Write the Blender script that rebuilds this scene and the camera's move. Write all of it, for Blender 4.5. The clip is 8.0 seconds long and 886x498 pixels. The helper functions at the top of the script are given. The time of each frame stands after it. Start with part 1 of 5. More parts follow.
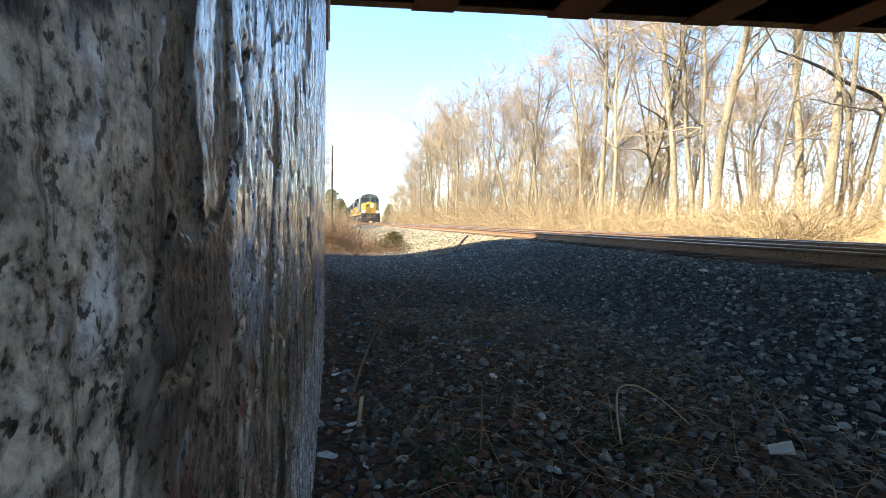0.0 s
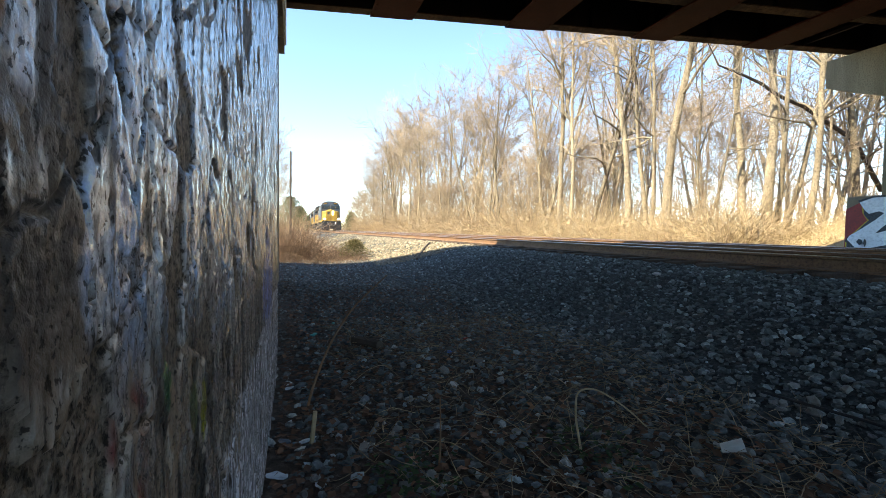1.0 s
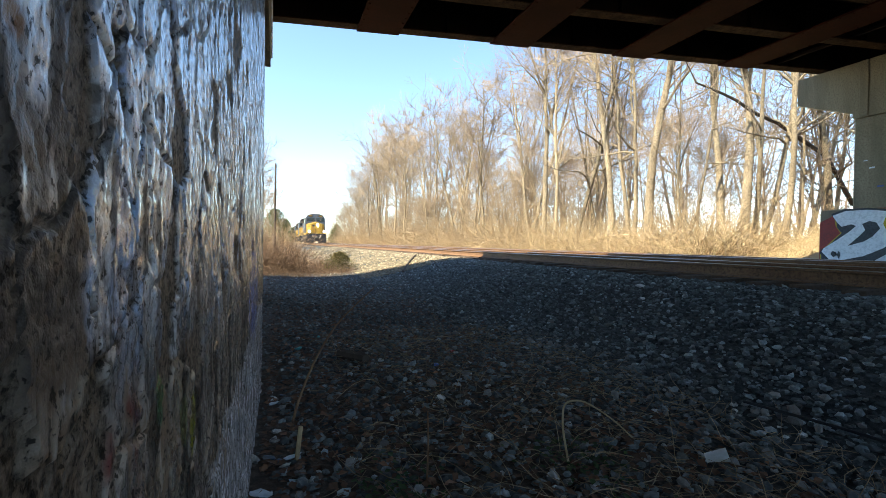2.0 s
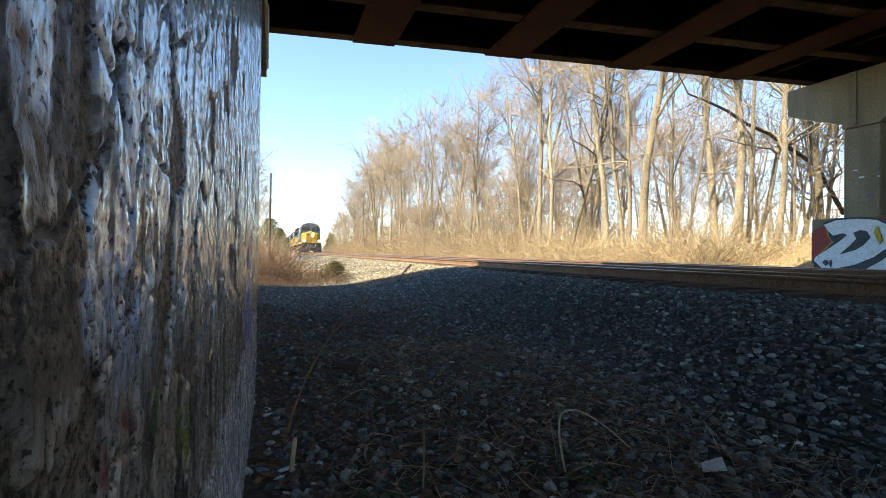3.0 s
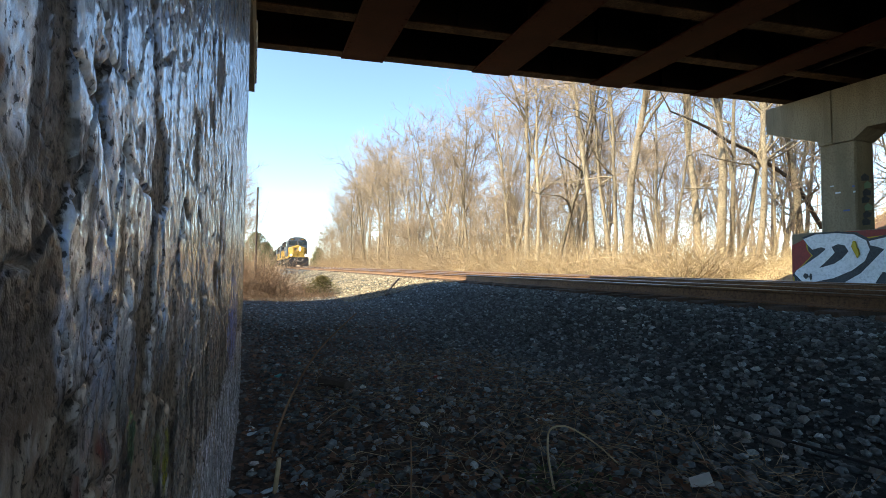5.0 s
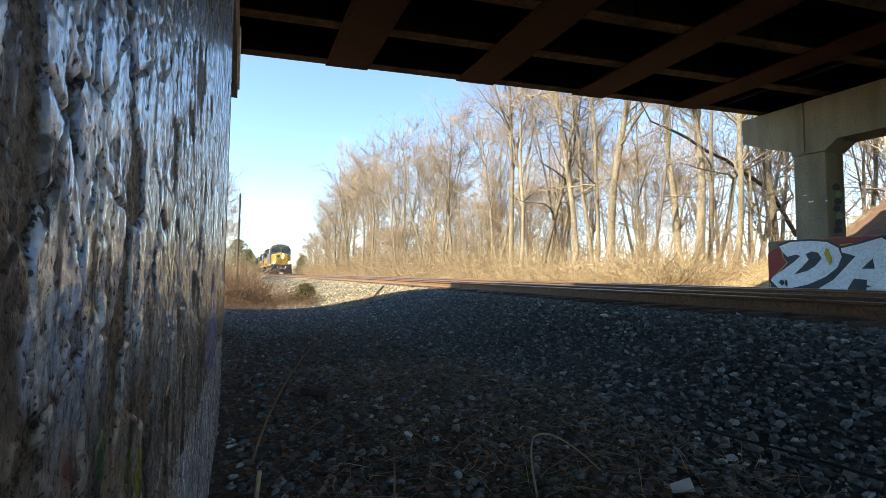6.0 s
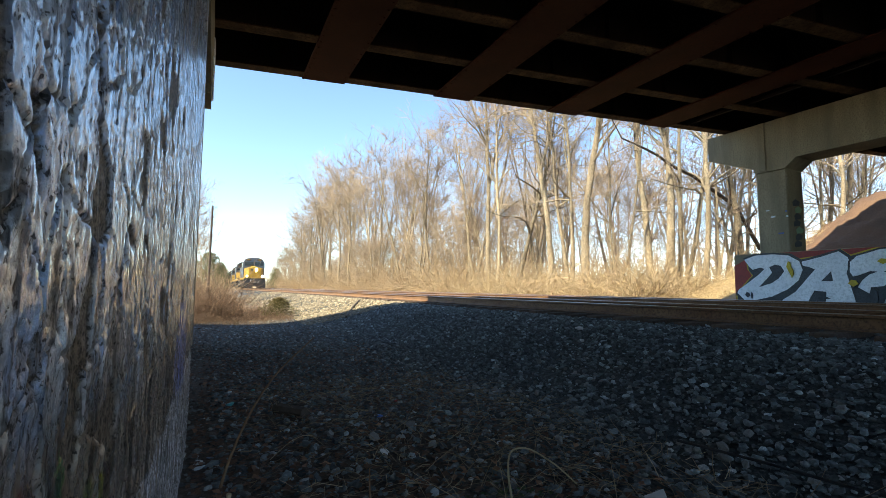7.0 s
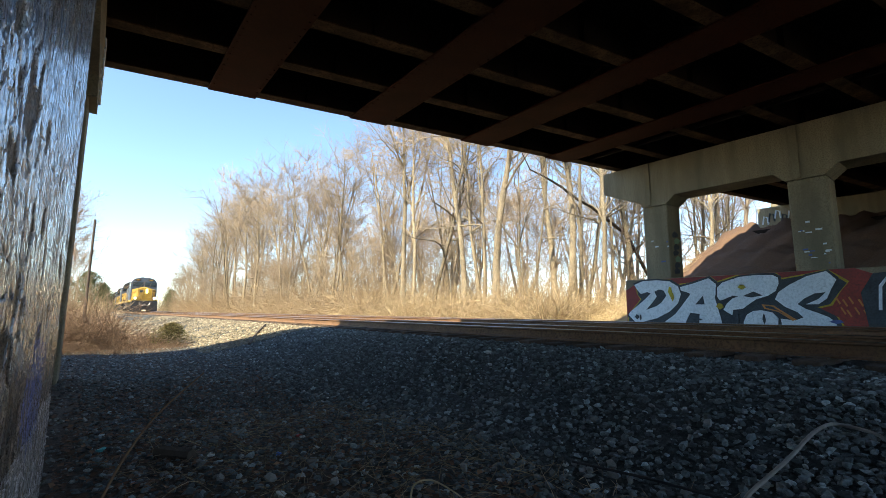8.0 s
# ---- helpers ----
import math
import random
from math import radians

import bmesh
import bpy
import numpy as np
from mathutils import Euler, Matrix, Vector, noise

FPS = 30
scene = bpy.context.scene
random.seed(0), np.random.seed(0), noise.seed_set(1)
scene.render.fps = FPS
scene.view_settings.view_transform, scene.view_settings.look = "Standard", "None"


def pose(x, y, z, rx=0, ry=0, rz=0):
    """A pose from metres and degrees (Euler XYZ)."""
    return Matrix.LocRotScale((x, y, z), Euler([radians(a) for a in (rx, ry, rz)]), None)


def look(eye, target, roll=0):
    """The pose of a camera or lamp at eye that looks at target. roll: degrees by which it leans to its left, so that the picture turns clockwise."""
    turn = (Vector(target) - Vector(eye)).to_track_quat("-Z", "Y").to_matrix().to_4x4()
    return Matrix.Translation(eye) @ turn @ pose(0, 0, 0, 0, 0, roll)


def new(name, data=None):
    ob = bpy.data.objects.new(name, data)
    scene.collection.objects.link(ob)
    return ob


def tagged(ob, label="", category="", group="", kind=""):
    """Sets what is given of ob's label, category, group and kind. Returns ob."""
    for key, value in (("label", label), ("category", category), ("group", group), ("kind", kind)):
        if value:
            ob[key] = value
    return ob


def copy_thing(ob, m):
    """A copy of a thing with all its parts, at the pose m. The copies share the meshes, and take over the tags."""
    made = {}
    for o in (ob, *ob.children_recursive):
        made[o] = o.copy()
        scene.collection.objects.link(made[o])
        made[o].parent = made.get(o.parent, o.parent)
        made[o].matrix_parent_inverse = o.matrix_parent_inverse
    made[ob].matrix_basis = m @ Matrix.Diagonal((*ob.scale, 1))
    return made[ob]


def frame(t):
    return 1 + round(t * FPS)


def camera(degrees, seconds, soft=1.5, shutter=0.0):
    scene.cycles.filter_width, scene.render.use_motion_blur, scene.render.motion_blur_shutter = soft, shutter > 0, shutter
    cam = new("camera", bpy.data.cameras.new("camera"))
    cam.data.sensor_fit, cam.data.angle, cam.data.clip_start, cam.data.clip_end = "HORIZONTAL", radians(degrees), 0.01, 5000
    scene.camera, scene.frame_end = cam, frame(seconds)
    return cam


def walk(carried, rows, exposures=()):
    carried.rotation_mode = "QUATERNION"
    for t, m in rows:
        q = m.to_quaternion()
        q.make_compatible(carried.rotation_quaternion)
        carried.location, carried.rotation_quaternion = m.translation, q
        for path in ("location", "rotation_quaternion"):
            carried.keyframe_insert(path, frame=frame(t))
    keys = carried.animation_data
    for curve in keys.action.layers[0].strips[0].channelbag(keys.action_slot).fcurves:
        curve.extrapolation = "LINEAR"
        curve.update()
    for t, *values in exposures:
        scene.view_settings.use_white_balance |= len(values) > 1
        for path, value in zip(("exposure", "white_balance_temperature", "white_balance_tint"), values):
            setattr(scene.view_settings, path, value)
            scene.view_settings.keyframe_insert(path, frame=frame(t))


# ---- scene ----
cam = camera(89.2, 8.0, soft=0.5)
PATH = [
    (0, (-0.06, 0.547, 1.073), (0.407, 2.488, 0.957), 1.2),
    (0.5, (-0.037, 0.581, 1.067), (0.521, 2.499, 0.962), 1.0),
    (1, (-0.014, 0.593, 1.065), (0.611, 2.491, 0.984), 0.8),
    (1.5, (-0.02, 0.589, 1.065), (0.644, 2.475, 1.014), 0.8),
    (3, (-0.028, 0.584, 1.065), (0.676, 2.456, 1.082), 0.7),
    (3.5, (-0.027, 0.583, 1.067), (0.685, 2.452, 1.101), 0.7),
    (4, (-0.026, 0.582, 1.066), (0.692, 2.448, 1.117), 0.6),
    (4.5, (-0.027, 0.584, 1.068), (0.705, 2.444, 1.135), 0.6),
    (6, (-0.021, 0.578, 1.079), (0.792, 2.402, 1.191), 0.5),
    (6.5, (-0.021, 0.577, 1.08), (0.835, 2.379, 1.22), 0.4),
    (7, (-0.021, 0.574, 1.083), (0.882, 2.35, 1.255), 0.3),
    (7.5, (-0.026, 0.565, 1.096), (0.963, 2.292, 1.301), 0.2),
    (8, (0.017, 0.539, 1.126), (1.228, 2.108, 1.396), 0.1),
]
walk(cam, [(t, look(eye, target, roll)) for t, eye, target, roll in PATH],
     exposures=[(0, 2.0, 6550, 3), (1.0, 1.8, 6550, 3), (2.5, 1.65, 6550, 3), (8, 1.5, 6550, 3)])

# ---- world, sun, exposure ----
SUN_DX, SUN_DY = 0.95, 0.24
world = bpy.data.worlds.new("world")
scene.world = world
world.use_nodes = True
wn = world.node_tree
for n in list(wn.nodes):
    wn.nodes.remove(n)
sky = wn.nodes.new("ShaderNodeTexSky")
sky.sky_type = "NISHITA"
sky.sun_disc = False
sky.sun_elevation = math.atan2(1.0, math.hypot(SUN_DX, SUN_DY))
sky.sun_rotation = math.atan2(-SUN_DX, -SUN_DY)
sky.altitude = 50
sky.air_density = 0.85
sky.dust_density = 0.15
sky.ozone_density = 1.8
bg = wn.nodes.new("ShaderNodeBackground")
bg.inputs["Strength"].default_value = 0.14
wo = wn.nodes.new("ShaderNodeOutputWorld")
wn.links.new(sky.outputs[0], bg.inputs[0])
wn.links.new(bg.outputs[0], wo.inputs[0])
sun = new("sun", bpy.data.lights.new("sun", "SUN"))
sun.data.energy = 5.0
sun.data.angle = radians(0.5)
sun.data.color = (1.0, 0.89, 0.70)
sun.matrix_world = look((-40, -20, 60), (-40 + SUN_DX * 10, -20 + SUN_DY * 10, 50))


# ---- materials ----
def nodes(name):
    m = bpy.data.materials.new(name)
    m.use_nodes = True
    t = m.node_tree
    b = t.nodes["Principled BSDF"]
    return m, t, b


def noise_tex(t, scale, detail=6.0, rough=0.6, kind="Object", stretch=None):
    co = t.nodes.new("ShaderNodeTexCoord")
    n = t.nodes.new("ShaderNodeTexNoise")
    n.inputs["Scale"].default_value = scale
    n.inputs["Detail"].default_value = detail
    n.inputs["Roughness"].default_value = rough
    src = co.outputs[kind]
    if stretch:
        mp = t.nodes.new("ShaderNodeMapping")
        mp.inputs["Scale"].default_value = stretch
        t.links.new(src, mp.inputs["Vector"])
        src = mp.outputs[0]
    t.links.new(src, n.inputs["Vector"])
    return n


def ramp(t, src, stops):
    r = t.nodes.new("ShaderNodeValToRGB")
    e = r.color_ramp.elements
    while len(e) < len(stops):
        e.new(0.5)
    for k, (p, c) in zip(e, stops):
        k.position = p
        k.color = (*c, 1) if len(c) == 3 else c
    t.links.new(src, r.inputs[0])
    return r


def mix(t, fac, a, b, blend="MIX"):
    m = t.nodes.new("ShaderNodeMix")
    m.data_type = "RGBA"
    m.blend_type = blend
    if isinstance(fac, float):
        m.inputs[0].default_value = fac
    else:
        t.links.new(fac, m.inputs[0])
    for k, v in ((6, a), (7, b)):
        if isinstance(v, tuple):
            m.inputs[k].default_value = (*v, 1)
        else:
            t.links.new(v, m.inputs[k])
    return m.outputs[2]


def bump(t, b, src, strength, distance):
    bm_ = t.nodes.new("ShaderNodeBump")
    bm_.inputs["Strength"].default_value = strength
    bm_.inputs["Distance"].default_value = distance
    t.links.new(src, bm_.inputs["Height"])
    t.links.new(bm_.outputs[0], b.inputs["Normal"])


def weathered(name, c1, c2, c3=None, scale=3.0, fine=40.0, rough=0.8, metal=0.0, bumpy=0.4, dist=0.01,
              kind="Object", stretch=None, vary=0.0, island=0.0, spec=0.5):
    """Two colours in broad patches, a third in fine grain, with relief."""
    m, t, b = nodes(name)
    big = noise_tex(t, scale, 5, 0.6, kind, stretch)
    small = noise_tex(t, fine, 4, 0.7, kind)
    r1 = ramp(t, big.outputs["Fac"], [(0.35, c1), (0.65, c2)])
    r2 = ramp(t, small.outputs["Fac"], [(0.45, (0, 0, 0)), (0.7, (1, 1, 1))])
    c = mix(t, r2.outputs[0], r1.outputs[0], c3 or tuple(v * 0.6 for v in c1))
    if vary:
        oi = t.nodes.new("ShaderNodeObjectInfo")
        rr = ramp(t, oi.outputs["Random"], [(0.0, (1 - vary,) * 3), (1.0, (1 + vary,) * 3)])
        c = mix(t, 1.0, c, rr.outputs[0], "MULTIPLY")
    if island:
        ge = t.nodes.new("ShaderNodeNewGeometry")
        rr = ramp(t, ge.outputs["Random Per Island"], [(0.0, (1 - island,) * 3), (0.55, (1 - island * 0.35,) * 3), (0.9, (1 + island * 0.2,) * 3), (1.0, (1 + island * 2.0,) * 3)])
        c = mix(t, 1.0, c, rr.outputs[0], "MULTIPLY")
    t.links.new(c, b.inputs["Base Color"])
    b.inputs["Roughness"].default_value = rough
    b.inputs["Metallic"].default_value = metal
    b.inputs["Specular IOR Level"].default_value = spec
    if bumpy:
        bump(t, b, small.outputs["Fac"], bumpy, dist)
    return m


def plain(name, c, rough=0.6, metal=0.0, emit=0.0):
    m, t, b = nodes(name)
    n = noise_tex(t, 9.0, 6, 0.65)
    r = ramp(t, n.outputs["Fac"], [(0.3, tuple(v * 0.78 for v in c)), (0.7, tuple(min(1, v * 1.1) for v in c))])
    t.links.new(r.outputs[0], b.inputs["Base Color"])
    b.inputs["Roughness"].default_value = rough
    b.inputs["Metallic"].default_value = metal
    if emit:
        b.inputs["Emission Color"].default_value = (1, 0.9, 0.7, 1)
        b.inputs["Emission Strength"].default_value = emit
    return m


M_CONCRETE = weathered("concrete", (0.34, 0.295, 0.20), (0.18, 0.155, 0.105), (0.15, 0.13, 0.09), 0.9, 30, 0.9, bumpy=0.35, dist=0.006, stretch=(1.6, 1.6, 0.28), spec=0.3)
# underside steel and deck: deep shade is put into these very dark colours
M_STEEL = weathered("shaded_rusty_girder", (0.026, 0.018, 0.014), (0.018, 0.012, 0.01), (0.013, 0.01, 0.008), 1.5, 25, 0.85, bumpy=0.3, dist=0.004, spec=0.12)
# bottom flanges are tan: light thrown up from the sunlit ground, as colour
M_FLANGE = weathered("ground_lit_flange", (0.12, 0.07, 0.036), (0.035, 0.02, 0.011), (0.018, 0.01, 0.007), 2.0, 18, 0.85, bumpy=0.3, dist=0.004, spec=0.12)
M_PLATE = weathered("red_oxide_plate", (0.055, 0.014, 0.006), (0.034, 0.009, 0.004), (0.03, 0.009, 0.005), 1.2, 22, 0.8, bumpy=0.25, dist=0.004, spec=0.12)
M_DECK = weathered("shaded_soffit", (0.020, 0.018, 0.016), (0.013, 0.012, 0.011), None, 0.8, 12, 0.95, spec=0.12)
M_RAIL = weathered("rail_rust", (0.25, 0.135, 0.06), (0.165, 0.085, 0.04), (0.07, 0.036, 0.02), 2.0, 30, 0.75, bumpy=0.25, dist=0.003)
M_RAILTOP = weathered("rail_head_polished", (0.52, 0.48, 0.44), (0.42, 0.38, 0.34), None, 3, 40, 0.28, metal=1.0, bumpy=0.05)
M_TIE = weathered("old_tie", (0.13, 0.085, 0.055), (0.085, 0.058, 0.042), (0.045, 0.03, 0.022), 3, 25, 0.9, stretch=(1, 6, 6), vary=0.25)
# one ballast in two colours: bluish as in shade, then tan as in sun
M_STONE = weathered("ballast_stone", (0.175, 0.195, 0.195), (0.11, 0.13, 0.135), (0.27, 0.28, 0.265), 6, 45, 0.75, bumpy=0.3, dist=0.004, island=0.75)
M_SUNLIT = weathered("sunlit_ballast_stone", (0.31, 0.25, 0.165), (0.21, 0.172, 0.118), (0.39, 0.32, 0.215), 6, 45, 0.9, bumpy=0.3, dist=0.004, island=0.5)
M_GRAVEL = weathered("pale_gravel", (0.22, 0.215, 0.20), (0.12, 0.12, 0.115), (0.36, 0.345, 0.31), 7, 50, 0.8, bumpy=0.3, dist=0.003, island=0.7)
M_BRAMBLE = weathered("brown_bramble", (0.27, 0.175, 0.11), (0.19, 0.12, 0.08), (0.11, 0.075, 0.055), 0.9, 8, 0.95, bumpy=0, island=0.45)
M_STONE1 = weathered("loose_stone", (0.24, 0.23, 0.21), (0.16, 0.155, 0.15), (0.32, 0.30, 0.26), 8, 50, 0.85, bumpy=0.3, dist=0.004, vary=0.45)
M_BARK = weathered("bark", (0.40, 0.32, 0.21), (0.21, 0.165, 0.11), (0.10, 0.075, 0.05), 2.6, 11, 0.95, stretch=(1, 1, 0.25), vary=0.4, bumpy=1.0, dist=0.07)
M_TWIG = weathered("twig", (0.40, 0.31, 0.22), (0.30, 0.225, 0.16), None, 3, 20, 0.95, vary=0.2, bumpy=0)
M_BRUSH = weathered("dry_brush", (0.46, 0.34, 0.20), (0.34, 0.24, 0.145), (0.22, 0.16, 0.10), 0.8, 8, 0.95, bumpy=0, island=0.35)
M_STRAW = weathered("straw", (0.56, 0.43, 0.25), (0.44, 0.33, 0.185), None, 1.5, 12, 0.9, bumpy=0, island=0.35)
M_LEAF = weathered("dead_leaf", (0.23, 0.12, 0.066), (0.14, 0.075, 0.046), None, 3, 20, 0.85, bumpy=0, island=0.5)
M_GREEN = weathered("weed_green", (0.055, 0.10, 0.03), (0.09, 0.11, 0.035), None, 3, 20, 0.8, bumpy=0, island=0.4)
M_CEDAR = weathered("cedar", (0.11, 0.14, 0.05), (0.16, 0.16, 0.07), None, 1.5, 10, 0.85, bumpy=0, island=0.4)
M_WEATHERWOOD = weathered("grey_wood", (0.12, 0.09, 0.065), (0.08, 0.06, 0.05), None, 3, 30, 0.95)


def ground_material():
    m, t, b = nodes("trackside_ground")
    geo = t.nodes.new("ShaderNodeNewGeometry")
    sep = t.nodes.new("ShaderNodeSeparateXYZ")
    t.links.new(geo.outputs["Position"], sep.inputs[0])
    broad = noise_tex(t, 0.7, 6, 0.65)
    fine = noise_tex(t, 22.0, 6, 0.75)
    dirt = ramp(t, fine.outputs["Fac"], [(0.35, (0.032, 0.022, 0.016)), (0.55, (0.10, 0.07, 0.05)), (0.75, (0.25, 0.20, 0.155))])
    grit = ramp(t, fine.outputs["Fac"], [(0.35, (0.022, 0.024, 0.024)), (0.55, (0.06, 0.064, 0.062)), (0.75, (0.17, 0.17, 0.155))])
    straw = ramp(t, fine.outputs["Fac"], [(0.3, (0.24, 0.165, 0.09)), (0.55, (0.42, 0.31, 0.17)), (0.75, (0.52, 0.40, 0.24))])
    # ballast lies between the toe of the shoulder and the far side of the second track
    add = t.nodes.new("ShaderNodeMath")
    add.operation = "MULTIPLY_ADD"
    add.inputs[1].default_value = 1.6
    t.links.new(broad.outputs["Fac"], add.inputs[0])
    t.links.new(sep.outputs["X"], add.inputs[2])
    mr = t.nodes.new("ShaderNodeMapRange")
    mr.inputs["From Min"].default_value = 1.9
    mr.inputs["From Max"].default_value = 3.0
    t.links.new(add.outputs[0], mr.inputs[0])
    mr2 = t.nodes.new("ShaderNodeMapRange")
    mr2.inputs["From Min"].default_value = 14.2
    mr2.inputs["From Max"].default_value = 15.2
    t.links.new(add.outputs[0], mr2.inputs[0])
    c = mix(t, mr.outputs[0], dirt.outputs[0], grit.outputs[0])
    c = mix(t, mr2.outputs[0], c, straw.outputs[0])
    # dry growth on the open ground past the bridge
    mr3 = t.nodes.new("ShaderNodeMapRange")
    mr3.inputs["From Min"].default_value = 15.5
    mr3.inputs["From Max"].default_value = 17.5
    t.links.new(sep.outputs["Y"], mr3.inputs[0])
    inv = t.nodes.new("ShaderNodeMath")
    inv.operation = "SUBTRACT"
    inv.inputs[0].default_value = 1.0
    t.links.new(mr.outputs[0], inv.inputs[1])
    mul = t.nodes.new("ShaderNodeMath")
    mul.operation = "MULTIPLY"
    t.links.new(inv.outputs[0], mul.inputs[0])
    t.links.new(mr3.outputs[0], mul.inputs[1])
    c = mix(t, mul.outputs[0], c, straw.outputs[0])
    # bare reddish soil of the road bank
    soil = ramp(t, fine.outputs["Fac"], [(0.3, (0.085, 0.046, 0.03)), (0.6, (0.15, 0.088, 0.055)), (0.8, (0.24, 0.16, 0.10))])
    mr4 = t.nodes.new("ShaderNodeMapRange")
    mr4.inputs["From Min"].default_value = 0.9
    mr4.inputs["From Max"].default_value = 1.6
    t.links.new(sep.outputs["Z"], mr4.inputs[0])
    c = mix(t, mr4.outputs[0], c, soil.outputs[0])
    t.links.new(c, b.inputs["Base Color"])
    b.inputs["Roughness"].default_value = 0.95
    bump(t, b, fine.outputs["Fac"], 0.8, 0.03)
    return m


def painted_wall_material():
    """Old gloss paint in many coats over concrete; 'paint' is the coat's colour, 'coat' how much of it is left."""
    m, t, b = nodes("peeling_paint")
    coat = t.nodes.new("ShaderNodeAttribute")
    coat.attribute_name = "coat"
    paint = t.nodes.new("ShaderNodeAttribute")
    paint.attribute_name = "paint"
    gloss = t.nodes.new("ShaderNodeAttribute")
    gloss.attribute_name = "gloss"
    pits = noise_tex(t, 150.0, 3, 0.6, stretch=(1, 1, 0.8))
    mid = noise_tex(t, 34.0, 7, 0.72)
    drips = noise_tex(t, 95.0, 6, 0.68, stretch=(1, 1, 0.08))
    grit = noise_tex(t, 95.0, 5, 0.7)
    rough_skin = ramp(t, grit.outputs["Fac"], [(0.36, (0.10, 0.09, 0.08)), (0.45, (0.65, 0.64, 0.63)), (0.60, (1.25, 1.25, 1.25))])
    bare = mix(t, 1.0, paint.outputs["Color"], rough_skin.outputs[0], "MULTIPLY")
    torn = t.nodes.new("ShaderNodeMath")
    torn.operation = "MULTIPLY_ADD"
    torn.inputs[1].default_value = 0.6
    t.links.new(mid.outputs["Fac"], torn.inputs[0])
    t.links.new(coat.outputs["Fac"], torn.inputs[2])
    edge = ramp(t, torn.outputs[0], [(0.66, (0, 0, 0)), (0.70, (1, 1, 1))])
    c = mix(t, edge.outputs[0], bare, paint.outputs["Color"])
    run = ramp(t, drips.outputs["Fac"], [(0.36, (0.12, 0.11, 0.10)), (0.43, (0.9, 0.9, 0.9)), (0.7, (1.2, 1.2, 1.2))])
    c = mix(t, 0.8, c, run.outputs[0], "MULTIPLY")
    speck = ramp(t, pits.outputs["Fac"], [(0.37, (0.05, 0.045, 0.04)), (0.42, (0.95, 0.95, 0.95)), (0.66, (1.3, 1.3, 1.3))])
    c = mix(t, 0.9, c, speck.outputs[0], "MULTIPLY")
    t.links.new(c, b.inputs["Base Color"])
    # worn pits, dirty runs and bare concrete are dull, whole paint is glossy
    whole = ramp(t, pits.outputs["Fac"], [(0.38, (0.05,) * 3), (0.43, (1, 1, 1))])
    clean = ramp(t, drips.outputs["Fac"], [(0.37, (0.15,) * 3), (0.44, (1, 1, 1))])
    shine = mix(t, 1.0, whole.outputs[0], clean.outputs[0], "MULTIPLY")
    shine = mix(t, 1.0, shine, edge.outputs[0], "MULTIPLY")
    shine = mix(t, 1.0, shine, gloss.outputs["Fac"], "MULTIPLY")
    rr = ramp(t, shine, [(0.0, (0.55,) * 3), (1.0, (0.25,) * 3)])
    t.links.new(rr.outputs[0], b.inputs["Roughness"])
    sp = ramp(t, shine, [(0.0, (0.3,) * 3), (1.0, (1.0,) * 3)])
    t.links.new(sp.outputs[0], b.inputs["Specular IOR Level"])
    t.links.new(shine, b.inputs["Coat Weight"])
    b.inputs["Coat Roughness"].default_value = 0.15
    last = None
    for src, strength, dist in ((mid, 0.45, 0.0016), (drips, 0.35, 0.0010), (pits, 0.9, 0.0026)):
        bp = t.nodes.new("ShaderNodeBump")
        bp.inputs["Strength"].default_value = strength
        bp.inputs["Distance"].default_value = dist
        t.links.new(src.outputs["Fac"], bp.inputs["Height"])
        if last:
            t.links.new(last.outputs[0], bp.inputs["Normal"])
        last = bp
    t.links.new(last.outputs[0], b.inputs["Normal"])
    return m


M_GROUND = ground_material()
M_PAINTWALL = painted_wall_material()


